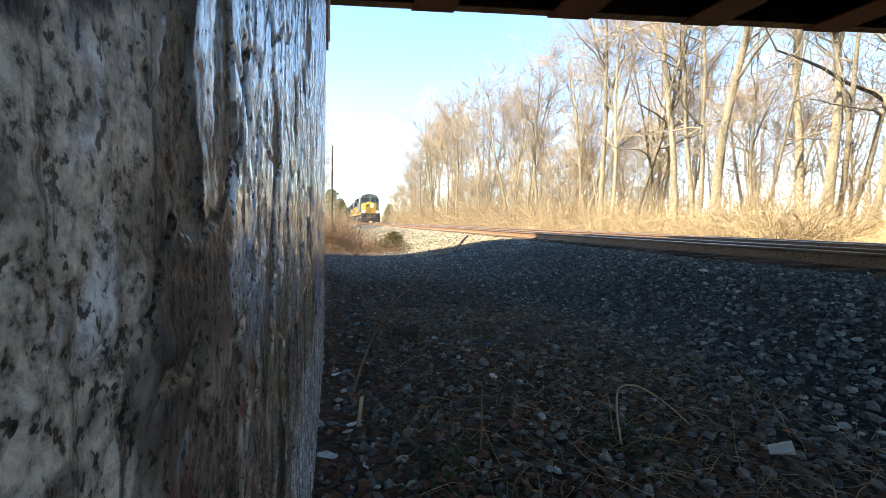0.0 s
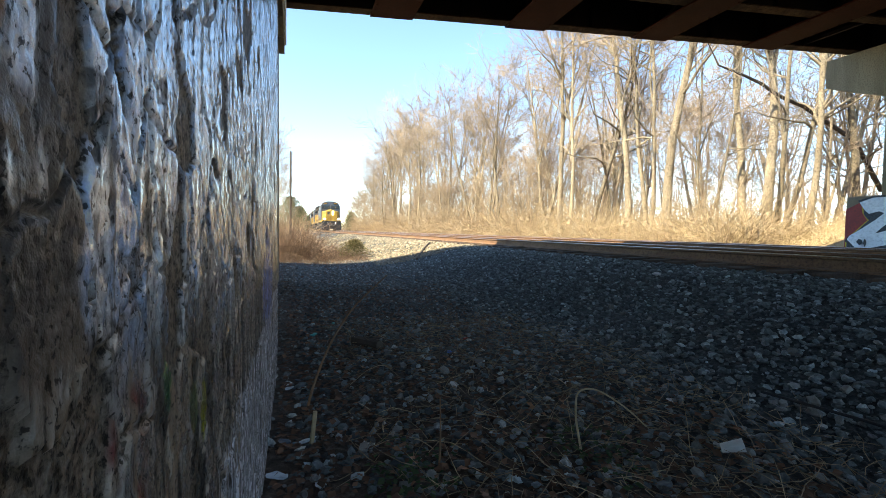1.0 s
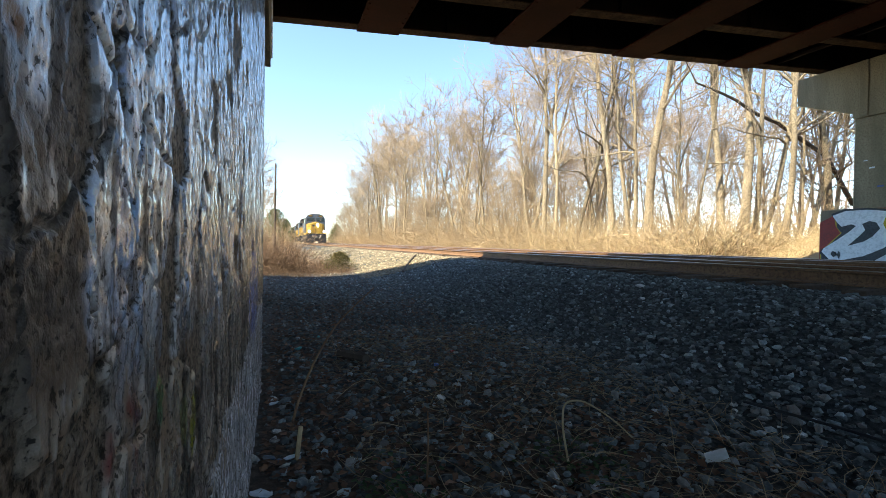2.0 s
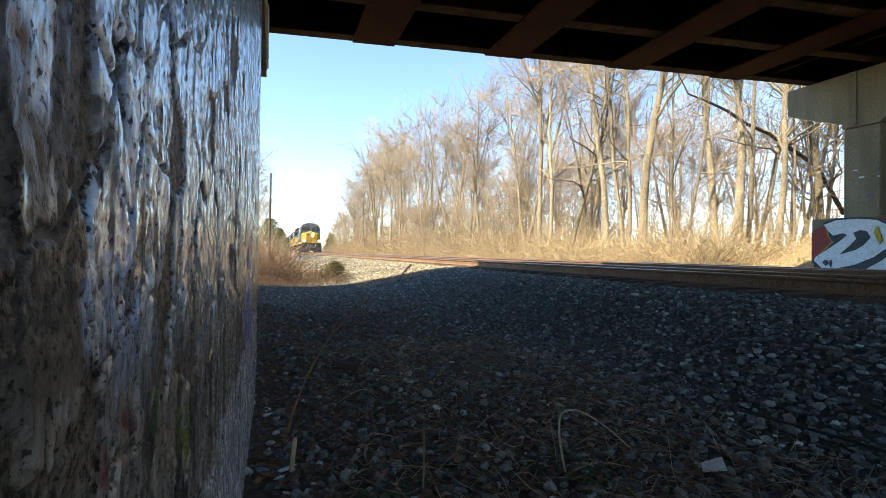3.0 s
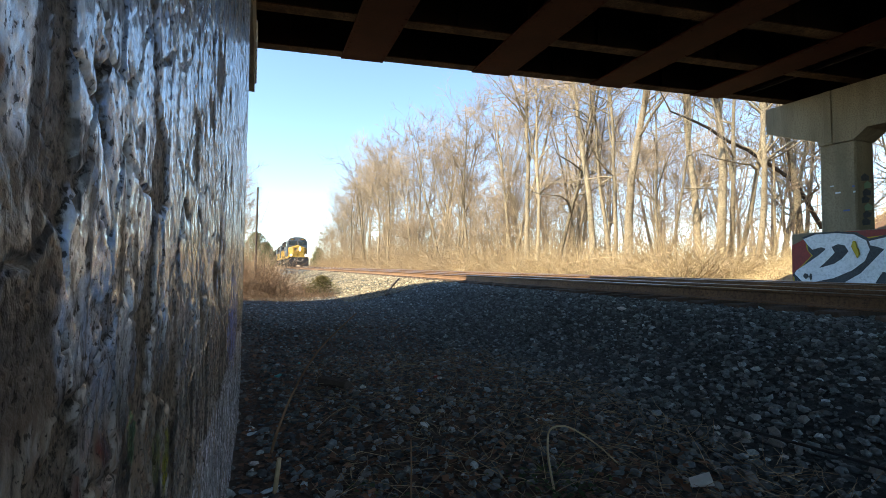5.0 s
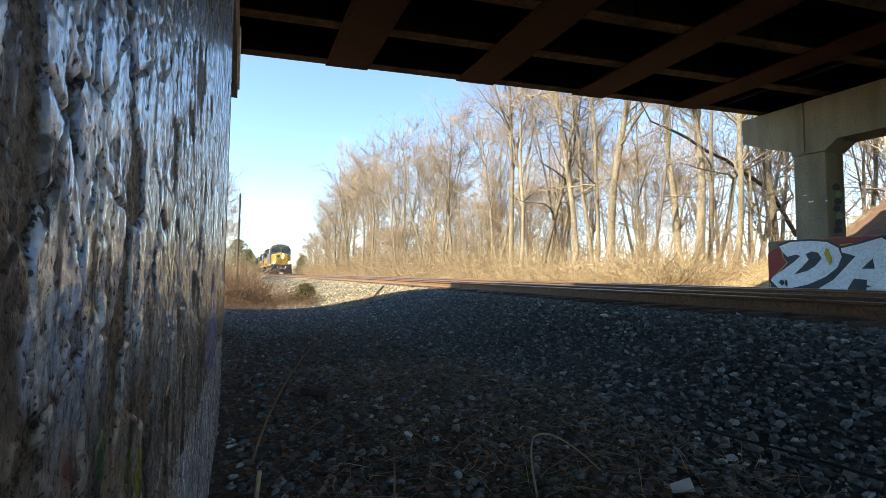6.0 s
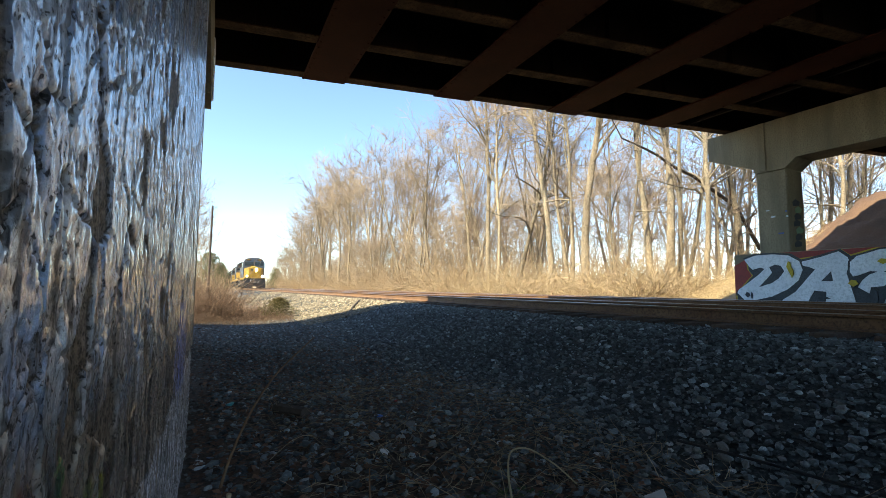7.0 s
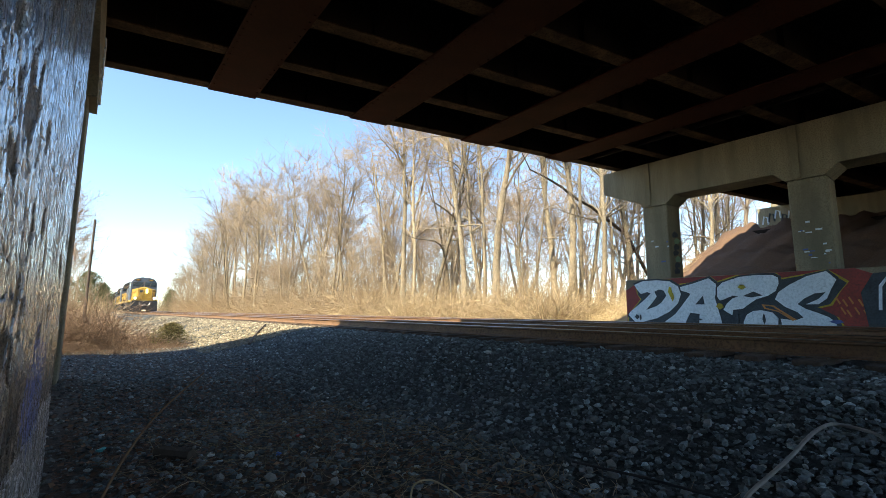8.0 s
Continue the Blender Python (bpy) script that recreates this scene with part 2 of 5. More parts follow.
# ---- geometry helpers ----
class Geo:
    """Gathers vertices and faces for one mesh."""

    def __init__(self):
        self.v, self.f, self.n = [], [], 0

    def add(self, verts, faces):
        verts = np.asarray(verts, float)
        self.v.append(verts)
        self.f.extend([tuple(int(i) + self.n for i in q) for q in faces])
        self.n += len(verts)
        return self

    def box(self, a, b, bevel=0.0):
        bm = bmesh.new()
        bmesh.ops.create_cube(bm, size=1)
        c, s = [(p + q) / 2 for p, q in zip(a, b)], [abs(q - p) for p, q in zip(a, b)]
        for v in bm.verts:
            v.co = Vector((c[0] + v.co.x * s[0], c[1] + v.co.y * s[1], c[2] + v.co.z * s[2]))
        if bevel:
            bmesh.ops.bevel(bm, geom=bm.edges[:], offset=bevel, segments=1, affect="EDGES")
        return self.bm(bm)

    def bm(self, bm):
        bm.verts.index_update()
        self.add([v.co[:] for v in bm.verts], [[v.index for v in q.verts] for q in bm.faces])
        bm.free()
        return self

    def tube(self, path, radii, sides=6, cap=True):
        path = np.asarray(path, float)
        k = len(path)
        d = np.gradient(path, axis=0)
        d /= np.linalg.norm(d, axis=1, keepdims=True) + 1e-9
        ref = np.array([0.0, 0.0, 1.0]) if abs(d[0][2]) < 0.9 else np.array([1.0, 0.0, 0.0])
        u = np.cross(d, ref)
        u /= np.linalg.norm(u, axis=1, keepdims=True) + 1e-9
        w = np.cross(d, u)
        ang = np.arange(sides) * 2 * np.pi / sides
        r = np.asarray(radii, float)[:, None, None] * np.ones((k, 1, 1))
        ring = path[:, None] + r * (np.cos(ang)[None, :, None] * u[:, None] + np.sin(ang)[None, :, None] * w[:, None])
        faces = [(i * sides + j, i * sides + (j + 1) % sides, (i + 1) * sides + (j + 1) % sides, (i + 1) * sides + j)
                 for i in range(k - 1) for j in range(sides)]
        if cap:
            faces += [tuple(range(sides))[::-1], tuple((k - 1) * sides + j for j in range(sides))]
        return self.add(ring.reshape(-1, 3), faces)

    def cyl(self, a, b, r, sides=12, r2=None):
        return self.tube([a, b], [r, r if r2 is None else r2], sides)

    def prism(self, outline, axis, a, b):
        """An outline of 2D points drawn out along an axis from a to b."""
        k = len(outline)
        pts = []
        for h in (a, b):
            for p, q in outline:
                pts.append({"x": (h, p, q), "y": (p, h, q), "z": (p, q, h)}[axis])
        faces = [tuple(range(k)), tuple(range(2 * k - 1, k - 1, -1))] + [(i, (i + 1) % k, k + (i + 1) % k, k + i) for i in range(k)]
        return self.add(pts, faces)

    def mesh(self, name, mats, smooth=False):
        me = bpy.data.meshes.new(name)
        me.from_pydata(np.concatenate(self.v).tolist() if self.v else [], [], self.f)
        bm = bmesh.new()
        bm.from_mesh(me)
        if len(bm.faces) < 60000:
            bmesh.ops.recalc_face_normals(bm, faces=bm.faces[:])
            bm.to_mesh(me)
        bm.free()
        for m in mats if isinstance(mats, (list, tuple)) else [mats]:
            me.materials.append(m)
        if smooth:
            me.polygons.foreach_set("use_smooth", [True] * len(me.polygons))
        me.update()
        return me


def part(name, geo, material, parent=None, label="", smooth=False, kind=""):
    me = geo if isinstance(geo, bpy.types.Mesh) else geo.mesh(name, material, smooth)
    ob = new(name, me)
    if parent:
        ob.parent = parent
    return tagged(ob, label, kind=kind)


def thing(name, label, category, group="", at=(0, 0, 0), kind=""):
    ob = new(name)
    ob.location = at
    return tagged(ob, label, category, group, kind)


def solid(name, geo, material, label, category, group="", kind="", smooth=False):
    return tagged(part(name, geo, material, None, label, smooth), label, category, group, kind)


rng = np.random.default_rng(7)

# ---- the lie of the land ----
SKEW = 0.172


def fascia_y(x):
    return 11.87 - SKEW * x


def smooth(v):
    v = np.clip(v, 0, 1)
    return v * v * (3 - 2 * v)


def bend(y):
    """How far the tracks swing to the left on their way into the distance."""
    return -1.8 * smooth((np.asarray(y, float) - 14) / 70)


def land(x, y):
    """Height of the ground: flat by the wall, up the ballast shoulder, across both tracks, up the road bank."""
    x, y = np.asarray(x, float), np.asarray(y, float)
    z = 0.575 * smooth((x - bend(y) - 1.9) / 3.5)
    z = z - 0.30 * smooth((x - 13.0) / 1.6) * (1 - smooth((x - 15) / 3))
    z = z + 0.05 * np.sin(x * 1.3 + 0.7 * y) * np.cos(y * 0.9 - x * 0.4) * (1 - smooth((x - 3.5) / 1.5)) * smooth((x + 0.3) / 1.0)
    back = smooth((y + 48) / 9.0)
    near = np.clip(1 - (y - (11.1 - SKEW * x)) / 6.5, 0, 1)
    bank = np.clip(0.60 * (x - 18.0), 0, 4.75) * (1 + 0.05 * np.sin(3 * x + 2 * y) * np.cos(2.3 * y - x) + 0.03 * np.sin(8 * x + 3 * y) * np.sin(6.1 * y - 2 * x))
    z = z + bank * np.clip(1 - (y - 9.65) / 6.0, 0, 1) * back
    # unseen bank on the left, added to keep the sun from under the bridge
    z = z + 4.5 * np.clip((-x - 2.2) / 5.5, 0, 1) * near * back
    z = z + 0.9 * smooth((x - 16) / 14) * smooth((y - 18) / 10)
    return z


def spaced(lo, hi, step, far, grow=1.35):
    a = list(np.arange(lo, hi, step))
    s, p, left = step, lo, []
    while p > -far:
        s *= grow
        p -= s
        left.append(p)
    s, p, right = step, a[-1], []
    while p < far:
        s *= grow
        p += s
        right.append(p)
    return np.array(left[::-1] + a + right)


def grid(xs, ys, zf):
    X, Y = np.meshgrid(xs, ys)
    Z = zf(X, Y)
    v = np.stack([X, Y, Z], -1).reshape(-1, 3)
    i = np.arange((len(ys) - 1) * len(xs)).reshape(len(ys) - 1, len(xs))[:, :-1].ravel()
    f = np.stack([i, i + 1, i + 1 + len(xs), i + len(xs)], -1)
    return v, f


def build_ground():
    v, f = grid(spaced(-1.0, 24, 0.16, 2500), spaced(-4, 34, 0.16, 2500), land)
    g = Geo()
    g.v.append(v)
    g.n = len(v)
    g.f = f.tolist()
    return solid("ground", g, M_GROUND, "dark trackside dirt and ballast, dry straw-coloured beyond the bridge", "ground", kind="structure", smooth=True)


ground = build_ground()

# ---- tracks ----
RAIL_TOP = 0.82
RAIL_PROFILE = [(-0.075, 0), (0.075, 0), (0.075, 0.012), (0.02, 0.03), (0.009, 0.05), (0.009, 0.135), (0.036, 0.148),
                (0.036, 0.172), (0.028, 0.18), (-0.028, 0.18), (-0.036, 0.172), (-0.036, 0.148), (-0.009, 0.135), (-0.009, 0.05), (-0.02, 0.03), (-0.075, 0.012)]


def rail_mesh():
    g = Geo()
    ys = np.concatenate([np.array([-60.0, 0, 8]), np.arange(14, 90, 4.0), np.array([120, 200, 400, 700.0])])
    k = len(RAIL_PROFILE)
    v = [(p + float(bend(y)), y, q + RAIL_TOP - 0.18) for y in ys for p, q in RAIL_PROFILE]
    f = [(r * k + c, r * k + (c + 1) % k, (r + 1) * k + (c + 1) % k, (r + 1) * k + c) for r in range(len(ys) - 1) for c in range(k)]
    g.add(v, f + [tuple(range(k)), tuple((len(ys) - 1) * k + c for c in range(k))])
    me = g.mesh("rail", [M_RAIL, M_RAILTOP])
    for q in me.polygons:
        if q.center.z > RAIL_TOP - 0.006:
            q.material_index = 1
    return me


RAIL = rail_mesh()
tie_geo = Geo().box((-1.3, -0.115, 0.47), (1.3, 0.115, 0.632), 0.012)
for s in (-0.75, 0.75):
    tie_geo.box((s - 0.17, -0.09, 0.63), (s + 0.17, 0.09, 0.643), 0.002)
TIE = tie_geo.mesh("tie", M_TIE)


def track(centre, label):
    tr = thing("railway_track", label, "railway track", "railway tracks", kind="structure")
    for s in (-0.75, 0.75):
        r = part("rail", RAIL, None, tr, "rusty steel rail with a polished head")
        r.location.x = centre + s
    for k in range(150):
        o = part("tie", TIE, None, tr)
        o.location = (centre + float(bend(-6 + 0.53 * k)) + rng.normal(0, 0.02), -6 + 0.53 * k, rng.normal(0, 0.006))
        o.rotation_euler.z = rng.normal(0, 0.008)
    g = Geo()
    for k in range(150, 900):
        c = centre + float(bend(-6 + 0.53 * k))
        g.box((c - 1.3, -6 + 0.53 * k - 0.115, 0.47), (c + 1.3, -6 + 0.53 * k + 0.115, 0.632))
    part("far_ties", g, M_TIE, tr, kind="stuff")
    return tr


track(6.95, "rusty two-rail railway track on wooden ties, nearer the wall")
track(11.30, "rusty two-rail railway track on wooden ties, beside the crash wall")

# ---- bridge ----
UNDER = 6.195
BACK = 19.5
# the span runs on unseen to the left to block low sun
SPAN_X0, SPAN_X1 = -9.5, 28.0


def sheared(geo):
    """Shears a piece laid along x so that it follows the skew of the bridge."""
    for a in geo.v:
        a[:, 1] -= SKEW * a[:, 0]
    return geo


def girder(y):
    th = thing("bridge_girder", "rust-stained steel I girder under the road deck", "girder", "bridge girders", kind="structure")
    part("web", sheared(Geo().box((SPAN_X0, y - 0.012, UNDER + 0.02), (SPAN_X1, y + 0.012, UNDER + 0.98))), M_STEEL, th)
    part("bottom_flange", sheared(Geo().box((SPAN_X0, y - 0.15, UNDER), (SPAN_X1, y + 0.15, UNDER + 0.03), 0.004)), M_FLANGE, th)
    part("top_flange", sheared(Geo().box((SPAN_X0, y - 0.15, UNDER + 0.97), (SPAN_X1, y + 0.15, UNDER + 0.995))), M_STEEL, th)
    x = 0.5
    while x < 22:
        for s in (-1, 1):
            part("stiffener", sheared(Geo().box((x - 0.006, y + s * 0.013, UNDER + 0.03), (x + 0.006, y + s * 0.13, UNDER + 0.97))), M_STEEL, th)
        x += 1.64
    return th


for k in range(11):
    girder(11.72 - 1.72 * k)



def soffit_plate(x0, x1, label):
    """A wide riveted plate running along the track under the girders."""
    th = thing("soffit_plate", label, "steel plate", "plates under the girders", kind="structure")
    g = Geo()
    n = 40
    ya, yb = fascia_y((x0 + x1) / 2) - 0.02, fascia_y((x0 + x1) / 2) - BACK + 0.6
    g.add([(x, fascia_y(x) - 0.02 if k == 0 else yb, z) for k in (0, 1) for x in (x0, x1) for z in (UNDER - 0.045, UNDER - 0.004)],
          [(0, 1, 3, 2), (4, 6, 7, 5), (0, 2, 6, 4), (1, 5, 7, 3), (0, 4, 5, 1), (2, 3, 7, 6)])
    part("plate", g, M_PLATE, th)
    for x in (x0 + 0.06, x1 - 0.06):
        r = Geo()
        for k in range(n):
            y = fascia_y(x) - 0.15 - 0.25 * k
            r.cyl((x, y, UNDER - 0.062), (x, y, UNDER - 0.044), 0.017, 6, 0.02)
        part("rivet_row", r, M_PLATE, th, "row of round rivet heads")
    return th


for x0, x1 in ((1.68, 2.68), (4.96, 5.97), (8.30, 9.27), (11.50, 12.45)):
    soffit_plate(x0, x1, "rust-red steel plate bolted under the bridge girders")
soffit_plate(17.6, 18.5, "rust-red steel plate under the side span")

# near-black deck colour stands for the shade beneath the bridge
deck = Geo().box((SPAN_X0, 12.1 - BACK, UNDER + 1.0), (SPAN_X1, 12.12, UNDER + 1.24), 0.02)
solid("bridge_deck", sheared(deck), M_DECK, "concrete road deck carried on the girders, coloured near-black for shade", "bridge deck", kind="structure")
for y in (11.95, 12.3 - BACK):
    solid("parapet", sheared(Geo().box((SPAN_X0, y - 0.17, UNDER + 1.245), (SPAN_X1, y + 0.17, UNDER + 1.50), 0.03)), M_CONCRETE,
          "low weathered concrete kerb along the deck edge", "parapet", "parapets", kind="structure")
for x in (2.2, 5.4, 8.8, 13.2):
    for k in range(9):
        y = 11.72 - 1.72 * k
        g = Geo()
        for s in (-1, 1):
            g.tube([(x, y - 0.86 - s * 0.8, UNDER + 0.12), (x, y - 0.86 + s * 0.8, UNDER + 0.9)], [0.035, 0.035], 4)
        g.box((x - 0.04, y - 1.7, UNDER + 0.08), (x + 0.04, y - 0.02, UNDER + 0.16))
        solid("cross_brace", sheared(g), M_STEEL, "steel angle cross-brace between two girders, darkened for shade", "cross brace", "cross braces", kind="structure")


def pier(x_face, into, y_end, cols, name, tip=5.34):
    """A concrete pier: columns and the hammer-ended cap over them, with haunched openings."""
    th = thing(name, "weathered concrete bridge pier with round-shouldered openings", "bridge pier", "bridge piers", kind="structure")
    x0, x1 = sorted((x_face, x_face + into))
    top, soffit, w = UNDER - 0.09, 4.86, 0.42
    outline = [(y_end, top), (y_end, tip), (cols[0] + w, 4.75)]
    for n, c in enumerate(cols):
        outline += [(c + w, 4.60), (c - w, 4.60)] if n == 0 else [(c + w + 0.02, 4.60), (c - w, 4.60)]
        if n + 1 < len(cols):
            nxt = cols[n + 1]
            outline += [(c - w - 0.001, 4.62), (c - w - 0.28, soffit), (nxt + w + 0.28, soffit)]
    outline += [(cols[-1] - w - 0.3, soffit), (cols[-1] - w - 0.3, top)]
    cap = Geo().prism(outline, "x", x0, x1)
    part("cap", cap, M_CONCRETE, th, "stained concrete pier cap")
    for c in cols:
        if into < 0:
            part("column", Geo().box((x0 + 0.05, c - w, -0.4), (x1 - 0.11, c + w, 4.61), 0.03), M_CONCRETE, th, "square concrete column")
            continue
        part("column", Geo().box((x0 + 0.05, c - w, -0.4), (x1 - 0.05, c + w, 4.61), 0.04), M_CONCRETE, th, "square concrete column")
        part("rib", Geo().box((x_face - 0.03 if into > 0 else x_face - 0.02, c + w - 0.34, 4.63),
                              (x_face + 0.02 if into > 0 else x_face + 0.03, c + w - 0.14, top), 0.012), M_CONCRETE, th)
    return th


pier(14.60, 0.95, 9.70, [7.88, 3.80, -0.30, -4.4, -8.5], "bridge_pier")
pier(-0.22, -0.95, 12.10, [10.0, 5.9], "bridge_pier", 5.66)

crash = thing("crash_wall", "low concrete crash wall covered with large graffiti", "crash wall", kind="structure")
part("wall", Geo().box((14.40, -12.0, 0.1), (15.65, 8.93, 2.15), 0.03), M_CONCRETE, crash)

abut = thing("abutment", "stained concrete bridge abutment on the road bank", "abutment", kind="structure")
part("seat", Geo().box((26.0, -11.0, 5.05), (28.0, 8.4, UNDER - 0.01), 0.03), M_CONCRETE, abut)
part("backwall", Geo().box((27.4, -11.0, UNDER - 0.005), (28.0, 8.2, UNDER + 0.99)), M_CONCRETE, abut)
# unseen left seat, added to close that end against the sun
part("far_seat", Geo().box((-9.5, -8.0, 4.3), (-7.6, 10.5, UNDER - 0.01), 0.03), M_CONCRETE, abut)
part("ledge", Geo().box((25.5, -11.0, 4.85), (28.0, 9.3, 5.04), 0.03), M_STEEL, abut, "dark stained ledge")


# ---- the painted wall by the camera ----
def value_noise(p, seed):
    """Smooth lattice noise of 2D points, 0 to 1."""
    r = np.random.default_rng(seed)
    table = r.random(4096)
    i = np.floor(p).astype(int)
    f = p - i
    f = f * f * (3 - 2 * f)
    at = lambda a, b: table[(a * 73 + b * 1237) % 4096]
    x0, y0 = i[..., 0], i[..., 1]
    return ((at(x0, y0) * (1 - f[..., 0]) + at(x0 + 1, y0) * f[..., 0]) * (1 - f[..., 1])
            + (at(x0, y0 + 1) * (1 - f[..., 0]) + at(x0 + 1, y0 + 1) * f[..., 0]) * f[..., 1])


def octaves(p, seed, n=4, gain=0.55):
    s, a, w = 0, 1.0, 0.0
    for k in range(n):
        s, w, a = s + a * value_noise(p * 2.03**k, seed + k), w + a, a * gain
    return s / w


def cells(p, seed):
    """Random cells: how far each point is from the border of its cell, and a number for the cell."""
    r = np.random.default_rng(seed)
    table = r.random((4096, 3))
    i = np.floor(p).astype(int)
    near = np.full(p.shape[:-1], 9.0)
    next_ = np.full(p.shape[:-1], 9.0)
    ident = np.zeros(p.shape[:-1])
    for a in (-1, 0, 1):
        for b in (-1, 0, 1):
            k = ((i[..., 0] + a) * 73 + (i[..., 1] + b) * 1237) % 4096
            d = np.hypot(i[..., 0] + a + table[k, 0] - p[..., 0], i[..., 1] + b + table[k, 1] - p[..., 1])
            closer = d < near
            next_ = np.where(closer, near, np.minimum(next_, d))
            ident = np.where(closer, table[k, 2], ident)
            near = np.where(closer, d, near)
    return next_ - near, ident


WALL_X = -0.14
WALL_END = 4.2


def build_wall():
    # fine steps where the camera is close
    ys = [-3.0, -1.5, -0.6, 0.1]
    y = 0.45
    while y < WALL_END:
        ys.append(y)
        y += 0.0032 + 0.0022 * max(0, y - 0.7) ** 1.2
    ys.append(WALL_END)
    zs = list(np.arange(-0.1, 0.55, 0.014)) + list(np.arange(0.55, 1.75, 0.0045)) + list(np.arange(1.75, 2.9, 0.016)) + [3.2, 3.8, 4.5, 5.2]
    Y, Z = np.meshgrid(np.array(ys), np.array(zs))
    p = np.stack([Y, Z], -1)
    warp = np.stack([octaves(p * 14, 11, 5, 0.62), octaves(p * 14, 23, 5, 0.62)], -1) - 0.5
    q = p + warp * 0.055
    big = octaves(p * 3.1, 61, 3)
    streak = octaves(p * np.array([26.0, 3.0]), 81, 4, 0.6)
    thin = octaves(p * np.array([70.0, 7.0]) + warp * 2, 91, 3, 0.6)
    gap1, id1 = cells(q * np.array([14.0, 8.0]), 301)
    gap2, id2 = cells(q * np.array([60.0, 36.0]), 302)
    low = smooth((1.03 + 0.12 * (big - 0.5) - Z) / 0.16)
    near = smooth((0.965 + 0.10 * (big - 0.5) - Y) / 0.06)
    # whole sheets of paint have come away, small chips mostly low down
    raw = smooth((0.80 + 0.08 * (big - 0.5) - Y) / 0.04)
    lost1 = id1 < 0.10 + 0.35 * (big - 0.5) + 0.22 * near
    lost2 = id2 < 0.13 + 0.9 * (octaves(p * 7, 71, 3) - 0.48) + 0.22 * low
    crack1 = smooth(gap1 / 0.09)
    crack2 = smooth(gap2 / 0.22)
    coat = np.where(lost1, 0.0, 1.0) * np.where(lost2, 0.35, 1.0) * (0.1 + 0.9 * crack1)
    coat = coat * (1 - raw)
    lift = np.exp(-gap1 / 0.20) * np.where(lost1, 0, 1) * (0.3 + id1)
    grain = octaves(p * 80, 131, 3, 0.7) - 0.5
    ripple = octaves(p * np.array([24, 5]), 141, 4, 0.6) - 0.5
    out = ((1 - raw) * (0.0036 * np.where(lost1, 0, crack1) + 0.0008 * coat + 0.0026 * lift * crack1) + 0.0014 * grain + 0.0024 * ripple
           + 0.0012 * np.where(lost2, 0, crack2) + 0.009 * (octaves(p * 2.2, 151, 3) - 0.5))
    # a pebbled belt at the height of the eye, rough below it
    belt = np.maximum(np.exp(-((Z - 1.04 - 0.05 * (Y - 1.1)) / 0.07) ** 2), 0.7 * low)
    out = out + belt * 0.0045 * np.maximum(0, octaves(p * np.array([52, 44]), 281, 2, 0.5) - 0.5)
    # a hole and long cracks
    for y0, z0, sy, sz in ((1.44, 1.165, 0.035, 0.016), (2.02, 1.03, 0.05, 0.05), (1.72, 0.96, 0.03, 0.05), (1.16, 1.335, 0.012, 0.04), (1.00, 1.19, 0.010, 0.035)):
        dent = np.exp(-((Y - y0 + 0.4 * (Z - z0)) / sy) ** 2 - ((Z - z0) / sz) ** 2)
        out -= 0.014 * dent
        coat = coat * (1 - smooth(dent * 2.2))
    out = out + np.where(lost1, 0.004 * (octaves(p * 45, 211, 3, 0.7) - 0.5), 0)
    out[:, :4] = 0

    def over(under, colour, amount):
        return under + (np.array(colour) - under) * np.clip(amount, 0, 1)[..., None]

    # the coats of paint: white over blue (partly reflected sky), tan dirt, dark drips, grime low down
    paint = np.ones(Y.shape + (3,)) * np.array((0.72, 0.77, 0.84))
    paint = over(paint, (0.34, 0.48, 0.72), smooth((streak - 0.48) / 0.10) * 0.9)
    paint = over(paint, (0.46, 0.38, 0.29), smooth((octaves(p * 6, 221, 4) - 0.54) / 0.1) * 0.7)
    paint = paint * (0.7 + 0.6 * id1)[..., None] * (0.85 + 0.3 * id2)[..., None]
    paint = over(paint, (0.035, 0.032, 0.032), smooth((thin - 0.61) / 0.07) * 0.85)
    paint = over(paint, (0.07, 0.062, 0.058), near * smooth((octaves(p * np.array([22, 10]), 231, 3) - 0.40) / 0.12))
    # brown lower half: grime, with the dark ground's reflection painted in
    paint = over(paint, (0.34, 0.25, 0.17), low * 0.82)
    paint = over(paint, (0.52, 0.47, 0.40), low * 0.8 * smooth((id2 - 0.80) / 0.05) * crack2)
    paint = over(paint, (0.025, 0.021, 0.018), low * 0.95 * smooth((octaves(p * np.array([20, 3.5]), 241, 3) - 0.53) / 0.06))
    paint = over(paint, (0.15, 0.025, 0.022), smooth((0.95 - Z) / 0.03) * smooth((1.06 - Y) / 0.04) * smooth((octaves(p * 11, 251, 3) - 0.45) / 0.06))
    # where the paint is gone: stained concrete, paler close by
    paint = over(paint, (0.20, 0.165, 0.13), smooth((0.5 - coat) / 0.3) * (1 - raw))
    paint = over(paint, (0.54, 0.50, 0.44), raw * (0.35 + 0.65 * smooth((octaves(p * 26, 261, 4) - 0.40) / 0.1)))
    paint = over(paint, (0.055, 0.05, 0.048), raw * smooth((octaves(p * 14, 271, 3) - 0.60) / 0.08))
    # single strokes of spray paint: green, yellow, blue, and a white band along the foot
    for y0, z0, sy, sz, colour in ((1.12, 0.905, 0.011, 0.03, (0.07, 0.17, 0.06)), (1.31, 0.80, 0.016, 0.05, (0.38, 0.36, 0.05)), (1.24, 0.83, 0.02, 0.03, (0.16, 0.17, 0.06)),
                                   (3.0, 0.80, 0.35, 0.20, (0.20, 0.24, 0.55)), (0.845, 1.165, 0.010, 0.012, (0.20, 0.10, 0.05))):
        inside = 1.15 - np.hypot((Y - y0) / sy, (Z - z0) / sz) + 1.2 * (thin - 0.5)
